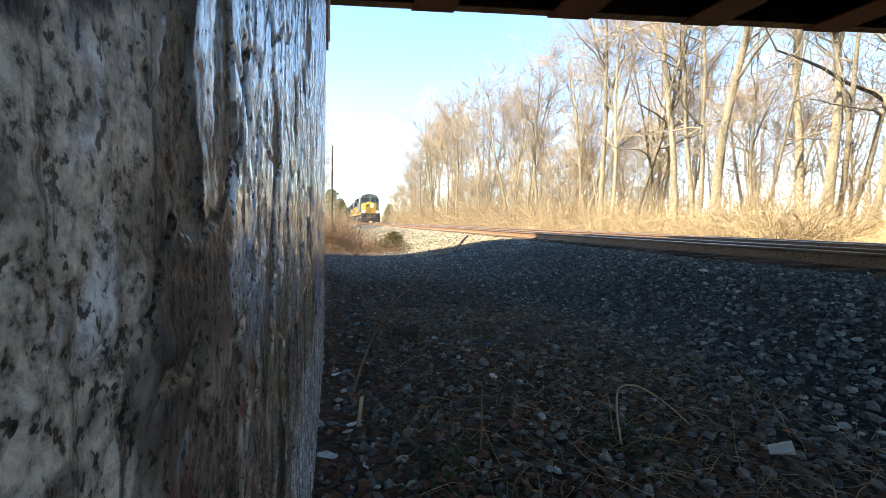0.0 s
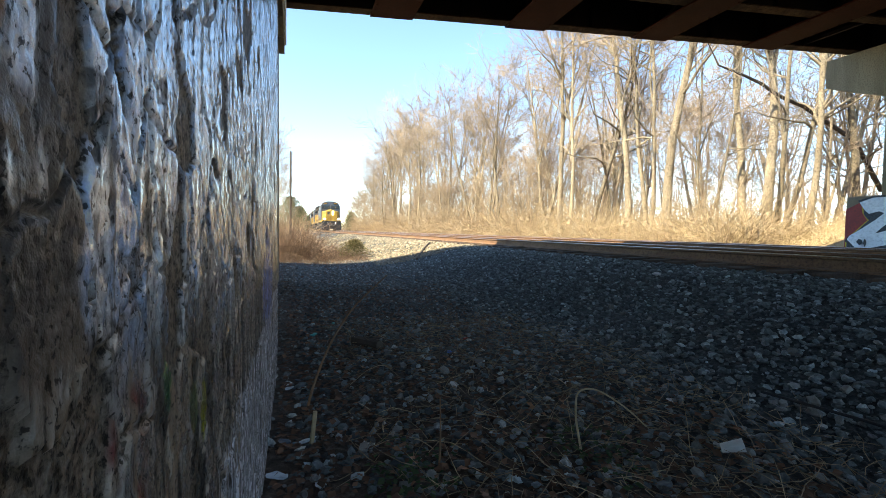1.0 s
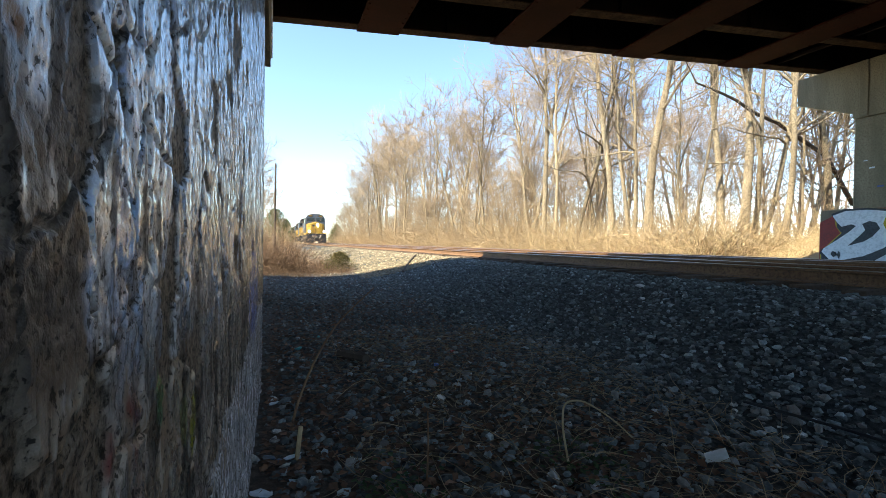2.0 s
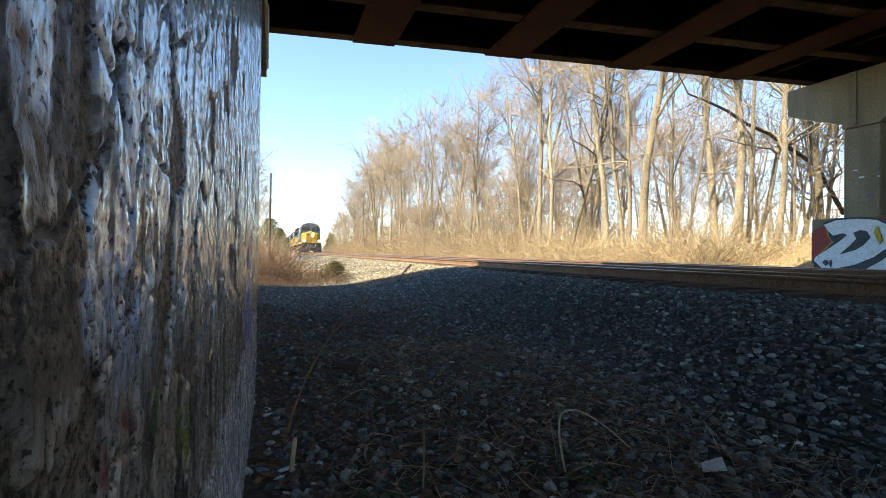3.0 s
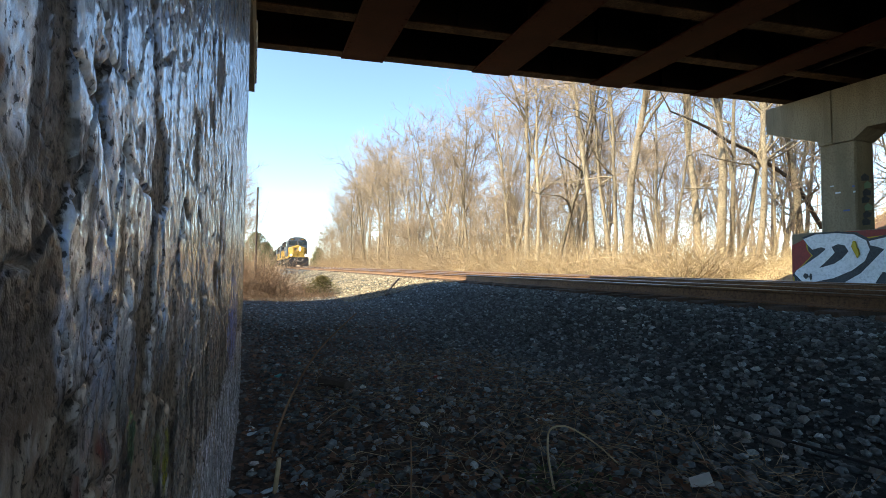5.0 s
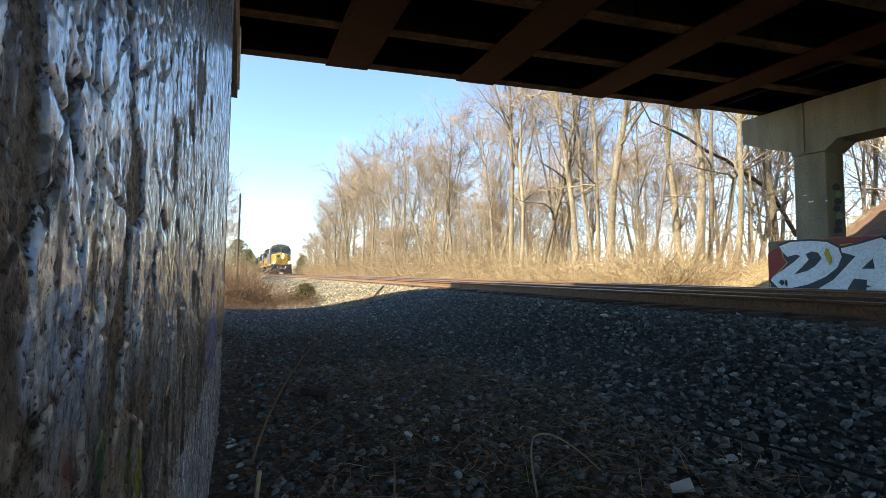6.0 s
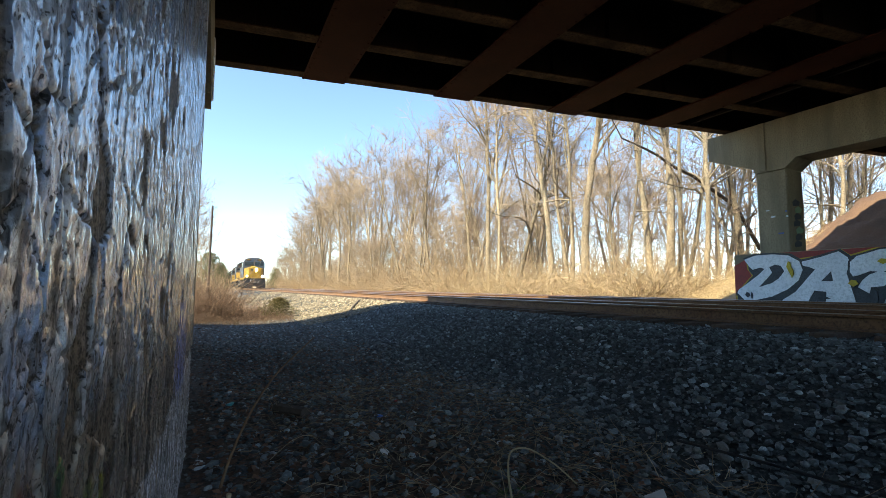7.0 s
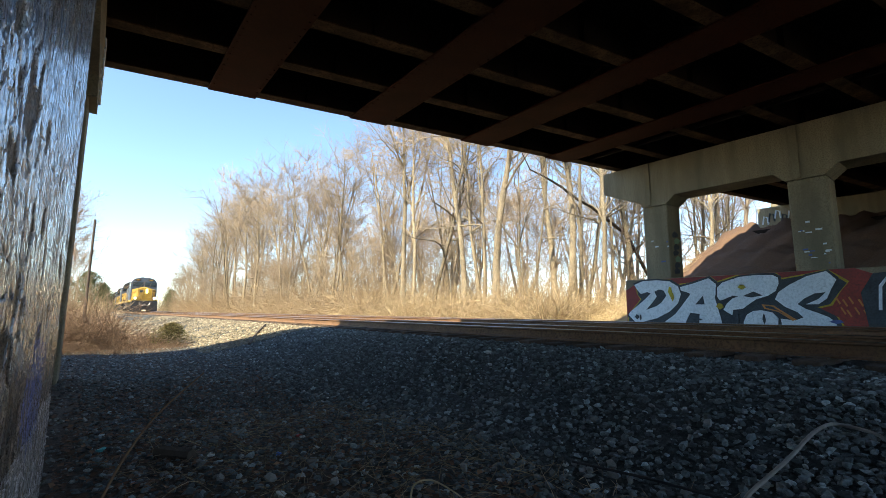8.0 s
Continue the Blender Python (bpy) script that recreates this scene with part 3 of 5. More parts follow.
        paint = over(paint, colour, smooth(inside / 0.2))
    foot = smooth((0.66 + 0.12 * (big - 0.5) - Z) / 0.02) * smooth((Y - 1.42) / 0.1)
    paint = over(paint, (0.84, 0.83, 0.88), foot * (0.7 + 0.3 * (id2 > 0.2)) * smooth((0.62 - thin) / 0.06))
    sheen = crack1 * (1 - 0.85 * smooth((thin - 0.60) / 0.08)) * (1 - 0.8 * near * smooth((octaves(p * np.array([22, 10]), 231, 3) - 0.40) / 0.12)) 
    X = WALL_X + out - 0.006
    v = np.stack([X, Y, Z], -1).reshape(-1, 3)
    w = len(ys)
    i = np.arange((len(zs) - 1) * w).reshape(len(zs) - 1, w)[:, :-1].ravel()
    f = np.stack([i, i + 1, i + 1 + w, i + w], -1).tolist()
    # the far end and the top, so that the wall is a solid body
    k = len(v)
    back = np.array([(WALL_X - 0.9, yy, zz) for yy in (ys[0], ys[-1]) for zz in (zs[0], zs[-1])])
    v = np.concatenate([v, back])
    last = [r * w + w - 1 for r in range(len(zs))]
    f.append(tuple(last + [k + 3, k + 2]))
    f.append(tuple([(len(zs) - 1) * w + c for c in range(w)] + [k + 3, k + 1]))
    g = Geo()
    g.v.append(v)
    g.n, g.f = len(v), f
    me = g.mesh("painted_wall", M_PAINTWALL)
    a = me.attributes.new("coat", "FLOAT", "POINT")
    a.data.foreach_set("value", np.concatenate([coat.ravel(), np.full(4, 0.6)]).astype(np.float32))
    a = me.attributes.new("gloss", "FLOAT", "POINT")
    a.data.foreach_set("value", np.concatenate([sheen.ravel(), np.full(4, 0.5)]).astype(np.float32))
    a = me.attributes.new("paint", "FLOAT_COLOR", "POINT")
    rgba = np.ones((len(v), 4), np.float32)
    rgba[:-4, :3] = paint.reshape(-1, 3)
    a.data.foreach_set("color", rgba.ravel())
    me.polygons.foreach_set("use_smooth", [True] * (len(f) - 2) + [False, False])
    return tagged(new("wall_painted", me), "concrete wall under many coats of peeling grey-blue paint", "wall", kind="structure")


build_wall()
solid("wall_back", Geo().box((-1.1, -8, -0.3), (-0.75, -3.0, 5.2), 0.02), M_CONCRETE, "plain concrete pier wall going on behind", "wall", kind="structure")

# ---- trees ----
def wander(a, d, length, n, bend, up, r):
    """A wavering line from a along d."""
    pts, p, d = [np.array(a, float)], np.array(a, float), np.array(d, float)
    for _ in range(n):
        d = d + r.normal(0, bend, 3) + np.array([0, 0, up])
        d /= np.linalg.norm(d)
        p = p + d * length / n
        pts.append(p.copy())
    return np.array(pts)


def tree_meshes(seed, h, r0, forks=1, low=0.35, spread=0.55):
    """A bare tree: one or more stems that split into leaders, steep limbs, and a rounded crown of fine twigs."""
    r = np.random.default_rng(seed)
    wood, twigs, sparse = Geo(), Geo(), Geo()
    stems = []
    for k in range(forks):
        d = np.array([r.normal(0, 0.03 + 0.09 * (forks > 1)), r.normal(0, 0.03 + 0.09 * (forks > 1)), 1.0])
        path = wander((r.normal(0, 0.12) * k, r.normal(0, 0.12) * k, -0.2), d, h * (0.92 - 0.08 * k), 16, 0.045, 0.035, r)
        s = np.linspace(0, 1, len(path))
        rad = r0 * (0.66 if forks > 1 else 0.82) * ((1 - s) ** 0.75 * 0.9 + 0.06) * (1 + 0.5 * np.exp(-s * 22))
        wood.tube(path, rad, 9)
        stems.append((path, rad))
        # a second leader parts from the stem
        i = int(16 * r.uniform(0.35, 0.55))
        az = r.uniform(0, 6.28)
        lead = wander(path[i], np.array([np.cos(az) * 0.33, np.sin(az) * 0.33, 1.0]), h * 0.92 - path[i][2] * 1.05, 10, 0.07, 0.06, r)
        lrad = rad[i] * 0.7 * np.linspace(1, 0.08, 11)
        wood.tube(lead, lrad, 7, False)
        stems.append((lead, lrad))
    for path, rad in stems:
        first = low if len(path) > 12 else 0.12
        for _ in range(int(22 / forks) if len(path) > 12 else int(16 / forks)):
            t = first + (0.99 - first) * r.random() ** 0.8
            i = t * (len(path) - 1)
            k = min(int(i), len(path) - 2)
            base = path[k] + (path[k + 1] - path[k]) * (i - k)
            high = base[2] / h
            az = r.random() * 2 * np.pi
            length = h * (0.30 - 0.16 * high) * r.uniform(0.5, 1.25)
            d = np.array([np.cos(az) * spread, np.sin(az) * spread, r.uniform(0.0, 0.75)])
            limb = wander(base, d / np.linalg.norm(d), length, 7, 0.19, 0.05, r)
            lr = min(rad[k] * 0.6, 0.013 * length + 0.022)
            wood.tube(limb, np.linspace(lr, 0.013, 8), 5, False)
            for _ in range(7):
                j = r.integers(2, 8)
                d2 = limb[j] - limb[j - 1]
                d2 = d2 / np.linalg.norm(d2) + r.normal(0, 0.6, 3) + np.array([0, 0, 0.15])
                sub = wander(limb[j], d2 / np.linalg.norm(d2), length * r.uniform(0.3, 0.55), 3, 0.18, 0.06, r)
                twigs.tube(sub, np.linspace(0.017, 0.009, 4), 3, False)
                sparse.tube(sub[[0, 2, 3]], [0.019, 0.014, 0.010], 3, False)
                for n in range(5):
                    m = r.integers(1, 4)
                    d3 = sub[m] - sub[m - 1]
                    d3 = d3 / np.linalg.norm(d3) + r.normal(0, 0.45, 3) + np.array([0, 0, 0.2])
                    e = sub[m] + d3 / np.linalg.norm(d3) * r.uniform(0.5, 1.3)
                    twigs.tube([sub[m], (sub[m] + e) / 2 + r.normal(0, 0.05, 3), e], [0.009, 0.007, 0.005], 3, False)
                    if n % 2 == 0:
                        sparse.tube([sub[m], e], [0.013, 0.009], 3, False)
    return wood.mesh("trunk", M_BARK, True), twigs.mesh("crown", M_TWIG), sparse.mesh("crown", M_TWIG)


KINDS = [tree_meshes(100, 19.5, 0.22, 1, 0.32), tree_meshes(101, 20.5, 0.27, 1, 0.4), tree_meshes(102, 19.5, 0.22, 2, 0.28),
         tree_meshes(103, 18.5, 0.20, 1, 0.25, 0.75), tree_meshes(104, 21.0, 0.34, 1, 0.42), tree_meshes(105, 17.0, 0.13, 2, 0.25),
         tree_meshes(106, 13.0, 0.10, 1, 0.2, 0.6), tree_meshes(107, 20.0, 0.24, 3, 0.3)]
LABELS = ["tall bare tree with pale sunlit bark in the trackside wood", "tall straight bare tree with high limbs in the wood",
          "twin-stemmed bare tree rising from dry brush", "spreading bare tree at the edge of the wood", "thick bare trunk with limbs high up in the wood",
          "slim forked bare tree among the brush", "young thin bare tree at the edge of the wood", "three-stemmed bare tree rising from dry brush"]


def tree(kind, x, y, scale=1.0, turn=0.0, lean=(0, 0)):
    th = thing("tree", LABELS[kind], "tree", "bare trees")
    wood, twigs, sparse = KINDS[kind]
    part("trunk", wood, None, th)
    part("crown", sparse if y > 58 or x > 27 else twigs, None, th)
    th.location = (x, y, float(land(x, y)))
    th.rotation_euler = (lean[0], lean[1], turn)
    th.scale = (scale,) * 3
    return th


# the trees that stand out at the edge of the wood: kind, place, size, turn
tr = np.random.default_rng(31)
for kind, x, y, size in ((2, 19.0, 43.5, 0.92), (0, 18.6, 40.5, 0.95), (7, 19.4, 33.0, 0.95), (1, 18.4, 29.4, 1.0), (0, 18.8, 28.6, 0.95), (3, 18.2, 25.4, 0.95),
                         (1, 19.4, 23.3, 1.0), (2, 20.0, 22.4, 1.0), (4, 19.6, 20.6, 1.0), (5, 20.8, 18.9, 0.95), (1, 22.0, 17.9, 0.95), (4, 21.2, 16.1, 0.9),
                         (2, 22.4, 16.3, 0.95), (0, 22.2, 15.0, 0.9), (5, 24.6, 15.8, 0.9), (1, 26.0, 15.2, 0.9), (3, 27.5, 17.0, 0.95), (0, 29.0, 14.8, 0.9)):
    tree(kind, x, y, size, tr.uniform(0, 6.28), (tr.normal(0, 0.02), tr.normal(0, 0.02)))
# the edge goes on along the track in one even height
y = 47.0
while y < 160:
    x = 17.2 + tr.uniform(0, 1) ** 1.5 * 5.0 - 0.004 * y
    tree(int(tr.choice([0, 1, 2, 7, 3, 0, 5])), x, y, tr.uniform(0.88, 1.0) + (0.12 if 58 < y < 105 else 0) - 0.011 * max(0, y - 105), tr.uniform(0, 6.28), (tr.normal(0, 0.02), tr.normal(0, 0.02)))
    y += tr.uniform(1.0, 2.8) + 0.008 * y
# the wood behind
for k in range(40):
    y = 14 + tr.uniform(0, 1) ** 1.3 * 90
    x = 24 + tr.uniform(0, 26) + 0.05 * y
    tree(int(tr.choice([0, 1, 2, 3, 5, 7, 5])), x, y, tr.uniform(0.65, 0.95), tr.uniform(0, 6.28), (tr.normal(0, 0.03), tr.normal(0, 0.03)))
# the wood goes on behind the road bank
for kind, x, y, size in ((0, 31.0, 12.6, 0.75), (2, 33.5, 14.6, 0.8), (5, 35.0, 13.4, 0.8), (1, 37.5, 16.0, 0.85), (7, 40.0, 15.2, 0.8), (3, 43.0, 17.6, 0.85), (5, 46.0, 17.0, 0.9), (2, 49.0, 20.0, 0.9)):
    tree(kind, x, y, size, tr.uniform(0, 6.28), (tr.normal(0, 0.03), tr.normal(0, 0.03)))
for k in range(34):
    y = 42 + 72 * tr.uniform(0, 1)
    tree(6, 16.8 + 4.5 * tr.uniform(0, 1), y, tr.uniform(0.35, 0.62), tr.uniform(0, 6.28), (tr.normal(0, 0.08), tr.normal(0, 0.08)))
for k in range(12):
    y = 18 + 26 * tr.uniform(0, 1)
    tree(6, 18.5 + 6 * tr.uniform(0, 1), y, tr.uniform(0.5, 0.9), tr.uniform(0, 6.28), (tr.normal(0, 0.08), tr.normal(0, 0.08)))


def brush(name, n, place, height, label, material, bend=0.35, thick=0.006, category="brush"):
    """Dry tangled stems: place(r) gives where each one stands."""
    r = np.random.default_rng(len(name) * 7 + n)
    g = Geo()
    for _ in range(n):
        x, y = place(r)
        mound = 0.42 + 1.9 * abs(noise.noise(Vector((x * 0.33, y * 0.33, len(name)))))
        hh = height * min(1.3, mound) * r.uniform(0.4, 1.15)
        d = np.array([r.normal(0, bend), r.normal(0, bend), 1.0])
        pts = wander((x, y, float(land(x, y)) - 0.03), d / np.linalg.norm(d), hh * 1.3, 4, bend * 0.8, -0.07, r)
        g.tube(pts, thick * np.linspace(1, 0.5, 5), 3, False)
    return solid(name, g, material, label, category, kind="stuff")


brush("trackside_brush", 9000, lambda r: (15.4 + r.exponential(3.2), 13.6 + 72 * r.random() ** 1.5), 2.6,
      "dense tan winter brush and brambles beside the track", M_BRUSH, 0.6, 0.010)
brush("dry_grass", 5000, lambda r: (13.7 + r.uniform(0, 5), 12.4 + 48 * r.random() ** 1.5), 0.5,
      "pale dry grass along the foot of the wood", M_STRAW, 0.5, 0.006, "grass")
brush("far_brush", 7500, lambda r: (16.2 + r.exponential(4), 30 + 140 * r.random()), 6.0,
      "hazy brown thicket deeper in the wood", M_BRUSH, 0.5, 0.018)
brush("deep_thicket", 4500, lambda r: (26 + 60 * r.random(), 8 + 150 * r.random()), 3.2,
      "grey-brown tangle filling the depth of the wood", M_BRUSH, 0.4, 0.026)


def far_wood():
    r = np.random.default_rng(55)
    g = Geo()
    for _ in range(300):
        x, y = 28 + 70 * r.random(), 10 + 170 * r.random()
        h = r.uniform(6, 11)
        p = wander((x, y, float(land(x, y)) - 0.3), (0, 0, 1), h, 5, 0.06, 0.02, r)
        g.tube(p, np.linspace(0.16, 0.03, 6), 5, False)
        for _ in range(16):
            k = r.integers(2, 6)
            d = np.array([r.normal(0, 0.6), r.normal(0, 0.6), r.uniform(0.3, 0.9)])
            b = wander(p[k], d / np.linalg.norm(d), r.uniform(1.5, 4.5), 3, 0.2, 0.05, r)
            g.tube(b, np.linspace(0.045, 0.012, 4), 3, False)
            for _ in range(3):
                e = b[r.integers(1, 4)]
                d2 = d + r.normal(0, 0.7, 3)
                g.tube([e, e + d2 / np.linalg.norm(d2) * r.uniform(0.8, 2)], [0.018, 0.008], 3, False)
    return solid("far_wood", g, M_TWIG, "bare grey-brown wood in the distance", "wood", kind="stuff")


far_wood()
brush("golden_brush", 7000, lambda r: (16.0 + 10 * r.random() ** 1.3, 13.6 + 22 * r.random()), 2.3,
      "tall golden dry brush at the foot of the trees", M_STRAW, 0.65, 0.009)
brush("bank_grass", 4200, lambda r: (18.2 + 10 * r.random(), 10.6 + 6.0 * r.random()), 0.6,
      "dry tangled grass and roots on the road bank", M_STRAW, 0.8, 0.006, "grass")
brush("bank_foot_grass", 3800, lambda r: (17.5 + 6 * r.random(), 11.4 + 4.0 * r.random()), 0.55,
      "matted dry grass at the foot of the road bank", M_STRAW, 0.9, 0.006, "grass")
brush("saplings", 650, lambda r: (19 + 24 * r.random(), 14.5 + 42 * r.random()), 6.0,
      "thin grey saplings crowding between the trunks", M_TWIG, 0.16, 0.016)
brush("bramble_low", 2400, lambda r: (0.3 + 1.6 * r.random(), 16.2 + 6 * r.random()), 0.7,
      "low brown brambles between the dirt and the ballast", M_BRAMBLE, 0.8, 0.005)
brush("bramble_patch", 4600, lambda r: (-1.8 + 2.5 * r.random() ** 0.8, 16.3 + 10 * r.random() ** 1.3), 1.5,
      "tangle of brown brambles by the track", M_BRAMBLE, 0.7, 0.006)
brush("bramble_edge", 2600, lambda r: (-1.0 + 3.3 * r.random(), 15.1 + 2.6 * r.random()), 0.55,
      "low dry bramble runners and grass at the edge of the shade", M_BRAMBLE, 0.9, 0.005)
brush("left_thicket", 2600, lambda r: (-4.0 + 4.6 * r.random(), 25 + 70 * r.random()), 3.0,
      "brown thicket along the track in the distance", M_BRUSH, 0.5, 0.012)

# ---- first litter of stones ----
ICO = [(0, -0.5257, 0.8507), (0.8507, 0, 0.5257), (0.8507, 0, -0.5257), (-0.8507, 0, -0.5257), (-0.8507, 0, 0.5257), (-0.5257, 0.8507, 0),
       (0.5257, 0.8507, 0), (0.5257, -0.8507, 0), (-0.5257, -0.8507, 0), (0, -0.5257, -0.8507), (0, 0.5257, -0.8507), (0, 0.5257, 0.8507)]
ICO_F = [(1, 2, 6), (1, 7, 2), (3, 4, 5), (4, 3, 8), (6, 5, 11), (5, 6, 10), (9, 10, 2), (10, 9, 3), (7, 8, 9), (8, 7, 0), (11, 0, 1), (0, 11, 4),
         (6, 2, 10), (1, 6, 11), (3, 5, 10), (5, 4, 11), (2, 7, 9), (7, 1, 0), (3, 9, 8), (4, 8, 0)]


def stones(name, n, place, lo, hi, label, material=M_STONE):
    r = np.random.default_rng(n)
    x, y = place(r, n)
    s = lo + (hi - lo) * r.random(n) ** 2.2
    v = np.array(ICO)[None] * (1 + r.normal(0, 0.17, (n, 12, 1))) * (s[:, None, None] / 2) * np.stack([r.uniform(0.8, 1.4, n), r.uniform(0.7, 1.2, n), r.uniform(0.45, 0.85, n)], -1)[:, None]
    a = r.uniform(0, 2 * np.pi, n)
    b = r.normal(0, 0.35, n)
    c, sn = np.cos(a)[:, None], np.sin(a)[:, None]
    X, Y, Z = v[..., 0], v[..., 1], v[..., 2]
    Z, X = Z * np.cos(b)[:, None] + X * np.sin(b)[:, None], X * np.cos(b)[:, None] - Z * np.sin(b)[:, None]
    X, Y = X * c - Y * sn, X * sn + Y * c
    P = np.stack([X + x[:, None], Y + y[:, None], Z + (land(x, y) + s * 0.12)[:, None]], -1).reshape(-1, 3)
    F = (np.array(ICO_F)[None] + 12 * np.arange(n)[:, None, None]).reshape(-1, 3)
    me = bpy.data.meshes.new(name)
    me.from_pydata(P.tolist(), [], F.tolist())
    me.materials.append(material)
    return tagged(new(name, me), label, "ballast", kind="stuff")


def near_field(r, n):
    x = 2.2 + 3.6 * r.random(n) ** 0.8 
    y = 1.0 + 13 * r.random(n) ** 1.25
    x = np.where(r.random(n) < 0.22, 0.0 + 2.6 * r.random(n), x)
    return x, y


stones("ballast_slope", 34000, near_field, 0.020, 0.068, "loose grey crushed-stone ballast on the track shoulder")
def verge(r, n):
    y = 13.5 + 32 * r.random(n) ** 1.4
    return 2.3 + bend(y) + 3.4 * r.random(n), y


stones("dirt_gravel", 11000, lambda r, n: (-0.6 + 3.4 * r.random(n), 1.2 + 15.2 * r.random(n) ** 0.9), 0.018, 0.06, "small stones scattered over the dirt by the wall", M_GRAVEL)
# same ballast past the bridge, with the sunlight put into its paler colour
stones("ballast_far", 11000, verge, 0.05, 0.11, "crushed-stone ballast along the open track, in a paler sunlit colour", M_SUNLIT)
stones("ballast_between_ties", 9000, lambda r, n: (5.6 + 7.3 * r.random(n), 0 + 26 * r.random(n)), 0.04, 0.08, "crushed-stone ballast between the ties")

# ---- graffiti on the crash wall ----
M_PWHITE = weathered("spray_white", (0.80, 0.86, 0.90), (0.68, 0.75, 0.80), (0.50, 0.56, 0.60), 2.2, 16, 0.7, bumpy=0.15, dist=0.003)
M_PDARK = weathered("spray_slate", (0.035, 0.045, 0.055), (0.06, 0.075, 0.085), None, 3, 25, 0.7, bumpy=0.15, dist=0.003)
M_PRED = weathered("spray_red", (0.32, 0.05, 0.04), (0.22, 0.04, 0.035), (0.13, 0.04, 0.035), 2, 22, 0.75, bumpy=0.15, dist=0.003)
M_PYELLOW = weathered("spray_yellow", (0.52, 0.42, 0.03), (0.40, 0.30, 0.03), None, 4, 25, 0.7, bumpy=0.1, dist=0.003)
M_PORANGE = plain("spray_orange", (0.55, 0.22, 0.05))
M_PGREEN = plain("spray_green", (0.20, 0.33, 0.20))
M_PBLUE = plain("spray_blue", (0.08, 0.12, 0.32))


def film_of_paint(name, pts, coat, material, label, parent=None):
    """A patch of paint on the crash wall: points are (y, z)."""
    x = 14.40 - 0.0022 * coat
    return part(name, Geo().prism(pts, "x", x, 14.402), material, parent or crash, label)


def letter(name, rank, outline, counters, label):
    """A block letter: a slate rim, the white face, dark counters; points are (y, z)."""
    cy, cz = sum(p[0] for p in outline) / len(outline), sum(p[1] for p in outline) / len(outline)
    rim = [(cy + (y - cy) * 1.07, min(2.145, max(0.5, cz + (z - cz) * 1.09))) for y, z in outline]
    film_of_paint("letter_shade", rim, 3 + 3 * rank, M_PDARK, "dark slate outline of a letter")
    face = film_of_paint(name, outline, 4 + 3 * rank, M_PWHITE, label)
    for c in counters:
        film_of_paint("letter_gap", c, 5 + 3 * rank, M_PDARK, "")
    return face


film_of_paint("red_ground", [(8.92, 0.5), (8.92, 1.80), (8.65, 1.95), (8.3, 2.13), (3.0, 2.145), (2.5, 1.9), (2.15, 0.5)], 0.6, M_PRED, "flat red sprayed background")
EDGE = [(8.57, 1.98), (8.39, 2.08), (8.1, 2.13), (7.75, 2.14), (7.38, 2.10), (7.18, 1.95), (6.73, 1.99), (6.21, 2.13), (6.05, 1.98), (5.57, 2.12), (5.05, 2.14), (4.57, 2.13),
        (4.47, 1.99), (3.94, 2.07), (3.6, 2.145), (3.50, 2.145), (3.13, 1.84), (3.31, 1.6), (3.49, 1.26), (3.74, 1.19), (3.4, 0.97), (3.2, 0.5), (8.9, 0.5), (8.9, 0.97), (8.42, 1.5), (8.53, 1.68)]
film_of_paint("yellow_edge", EDGE, 1.4, M_PYELLOW, "thin yellow outline round the letters")
film_of_paint("slate_ground", [(y + (0.045 if y < 4 else 0) - (0.035 if y > 8 else 0), z - 0.04 if z > 1.5 else z + (0.03 if y < 4 and z > 0.6 else 0)) for y, z in EDGE], 2.2, M_PDARK,
              "dark slate field behind the letters")
letter("letter_d", 0, [(8.61, 1.98), (8.31, 2.09), (7.82, 2.10), (7.42, 2.04), (7.17, 1.87), (7.1, 1.63), (7.21, 1.34), (7.49, 1.09), (7.9, 0.88), (8.37, 0.76), (8.5, 0.5), (8.66, 0.76), (8.86, 0.98), (8.81, 1.08),
                       (8.52, 1.29), (8.25, 1.5), (8.06, 1.68), (8.17, 1.73), (8.39, 1.67), (8.49, 1.78)],
       [[(7.93, 1.73), (7.78, 1.80), (7.63, 1.76), (7.55, 1.60), (7.70, 1.40), (7.88, 1.27), (8.24, 1.15), (8.01, 1.39), (7.86, 1.57)]], "sprayed white block letter D")
letter("letter_a", 1, [(7.63, 0.6), (7.63, 0.79), (7.3, 1.02), (7.09, 1.28), (6.81, 1.63), (6.93, 1.69), (7.09, 1.74), (7.11, 1.85), (6.73, 1.94), (6.27, 2.08), (6.09, 1.91), (6.05, 1.76), (6.14, 1.52), (6.08, 1.21),
                       (6.0, 0.82), (6.0, 0.6), (6.63, 0.6), (6.59, 1.03), (6.86, 1.06), (7.0, 0.79), (7.05, 0.6)],
       [[(6.69, 1.31), (6.46, 1.57), (6.43, 1.31)]], "sprayed white block letter A")
letter("letter_f", 2, [(6.07, 1.54), (6.05, 1.79), (5.92, 1.93), (5.47, 2.07), (5.06, 2.10), (4.67, 2.08), (4.55, 2.0), (4.55, 1.84), (4.63, 1.65), (4.81, 1.53), (5.11, 1.43), (5.27, 1.31), (5.44, 1.18), (5.68, 1.15),
                       (5.72, 1.0), (5.93, 1.15), (5.83, 1.33), (5.68, 1.47), (5.52, 1.53), (5.67, 1.55), (5.9, 1.45), (6.01, 1.42)],
       [[(5.42, 1.53), (5.15, 1.65), (4.93, 1.54), (5.21, 1.49)]], "sprayed white block letter F")
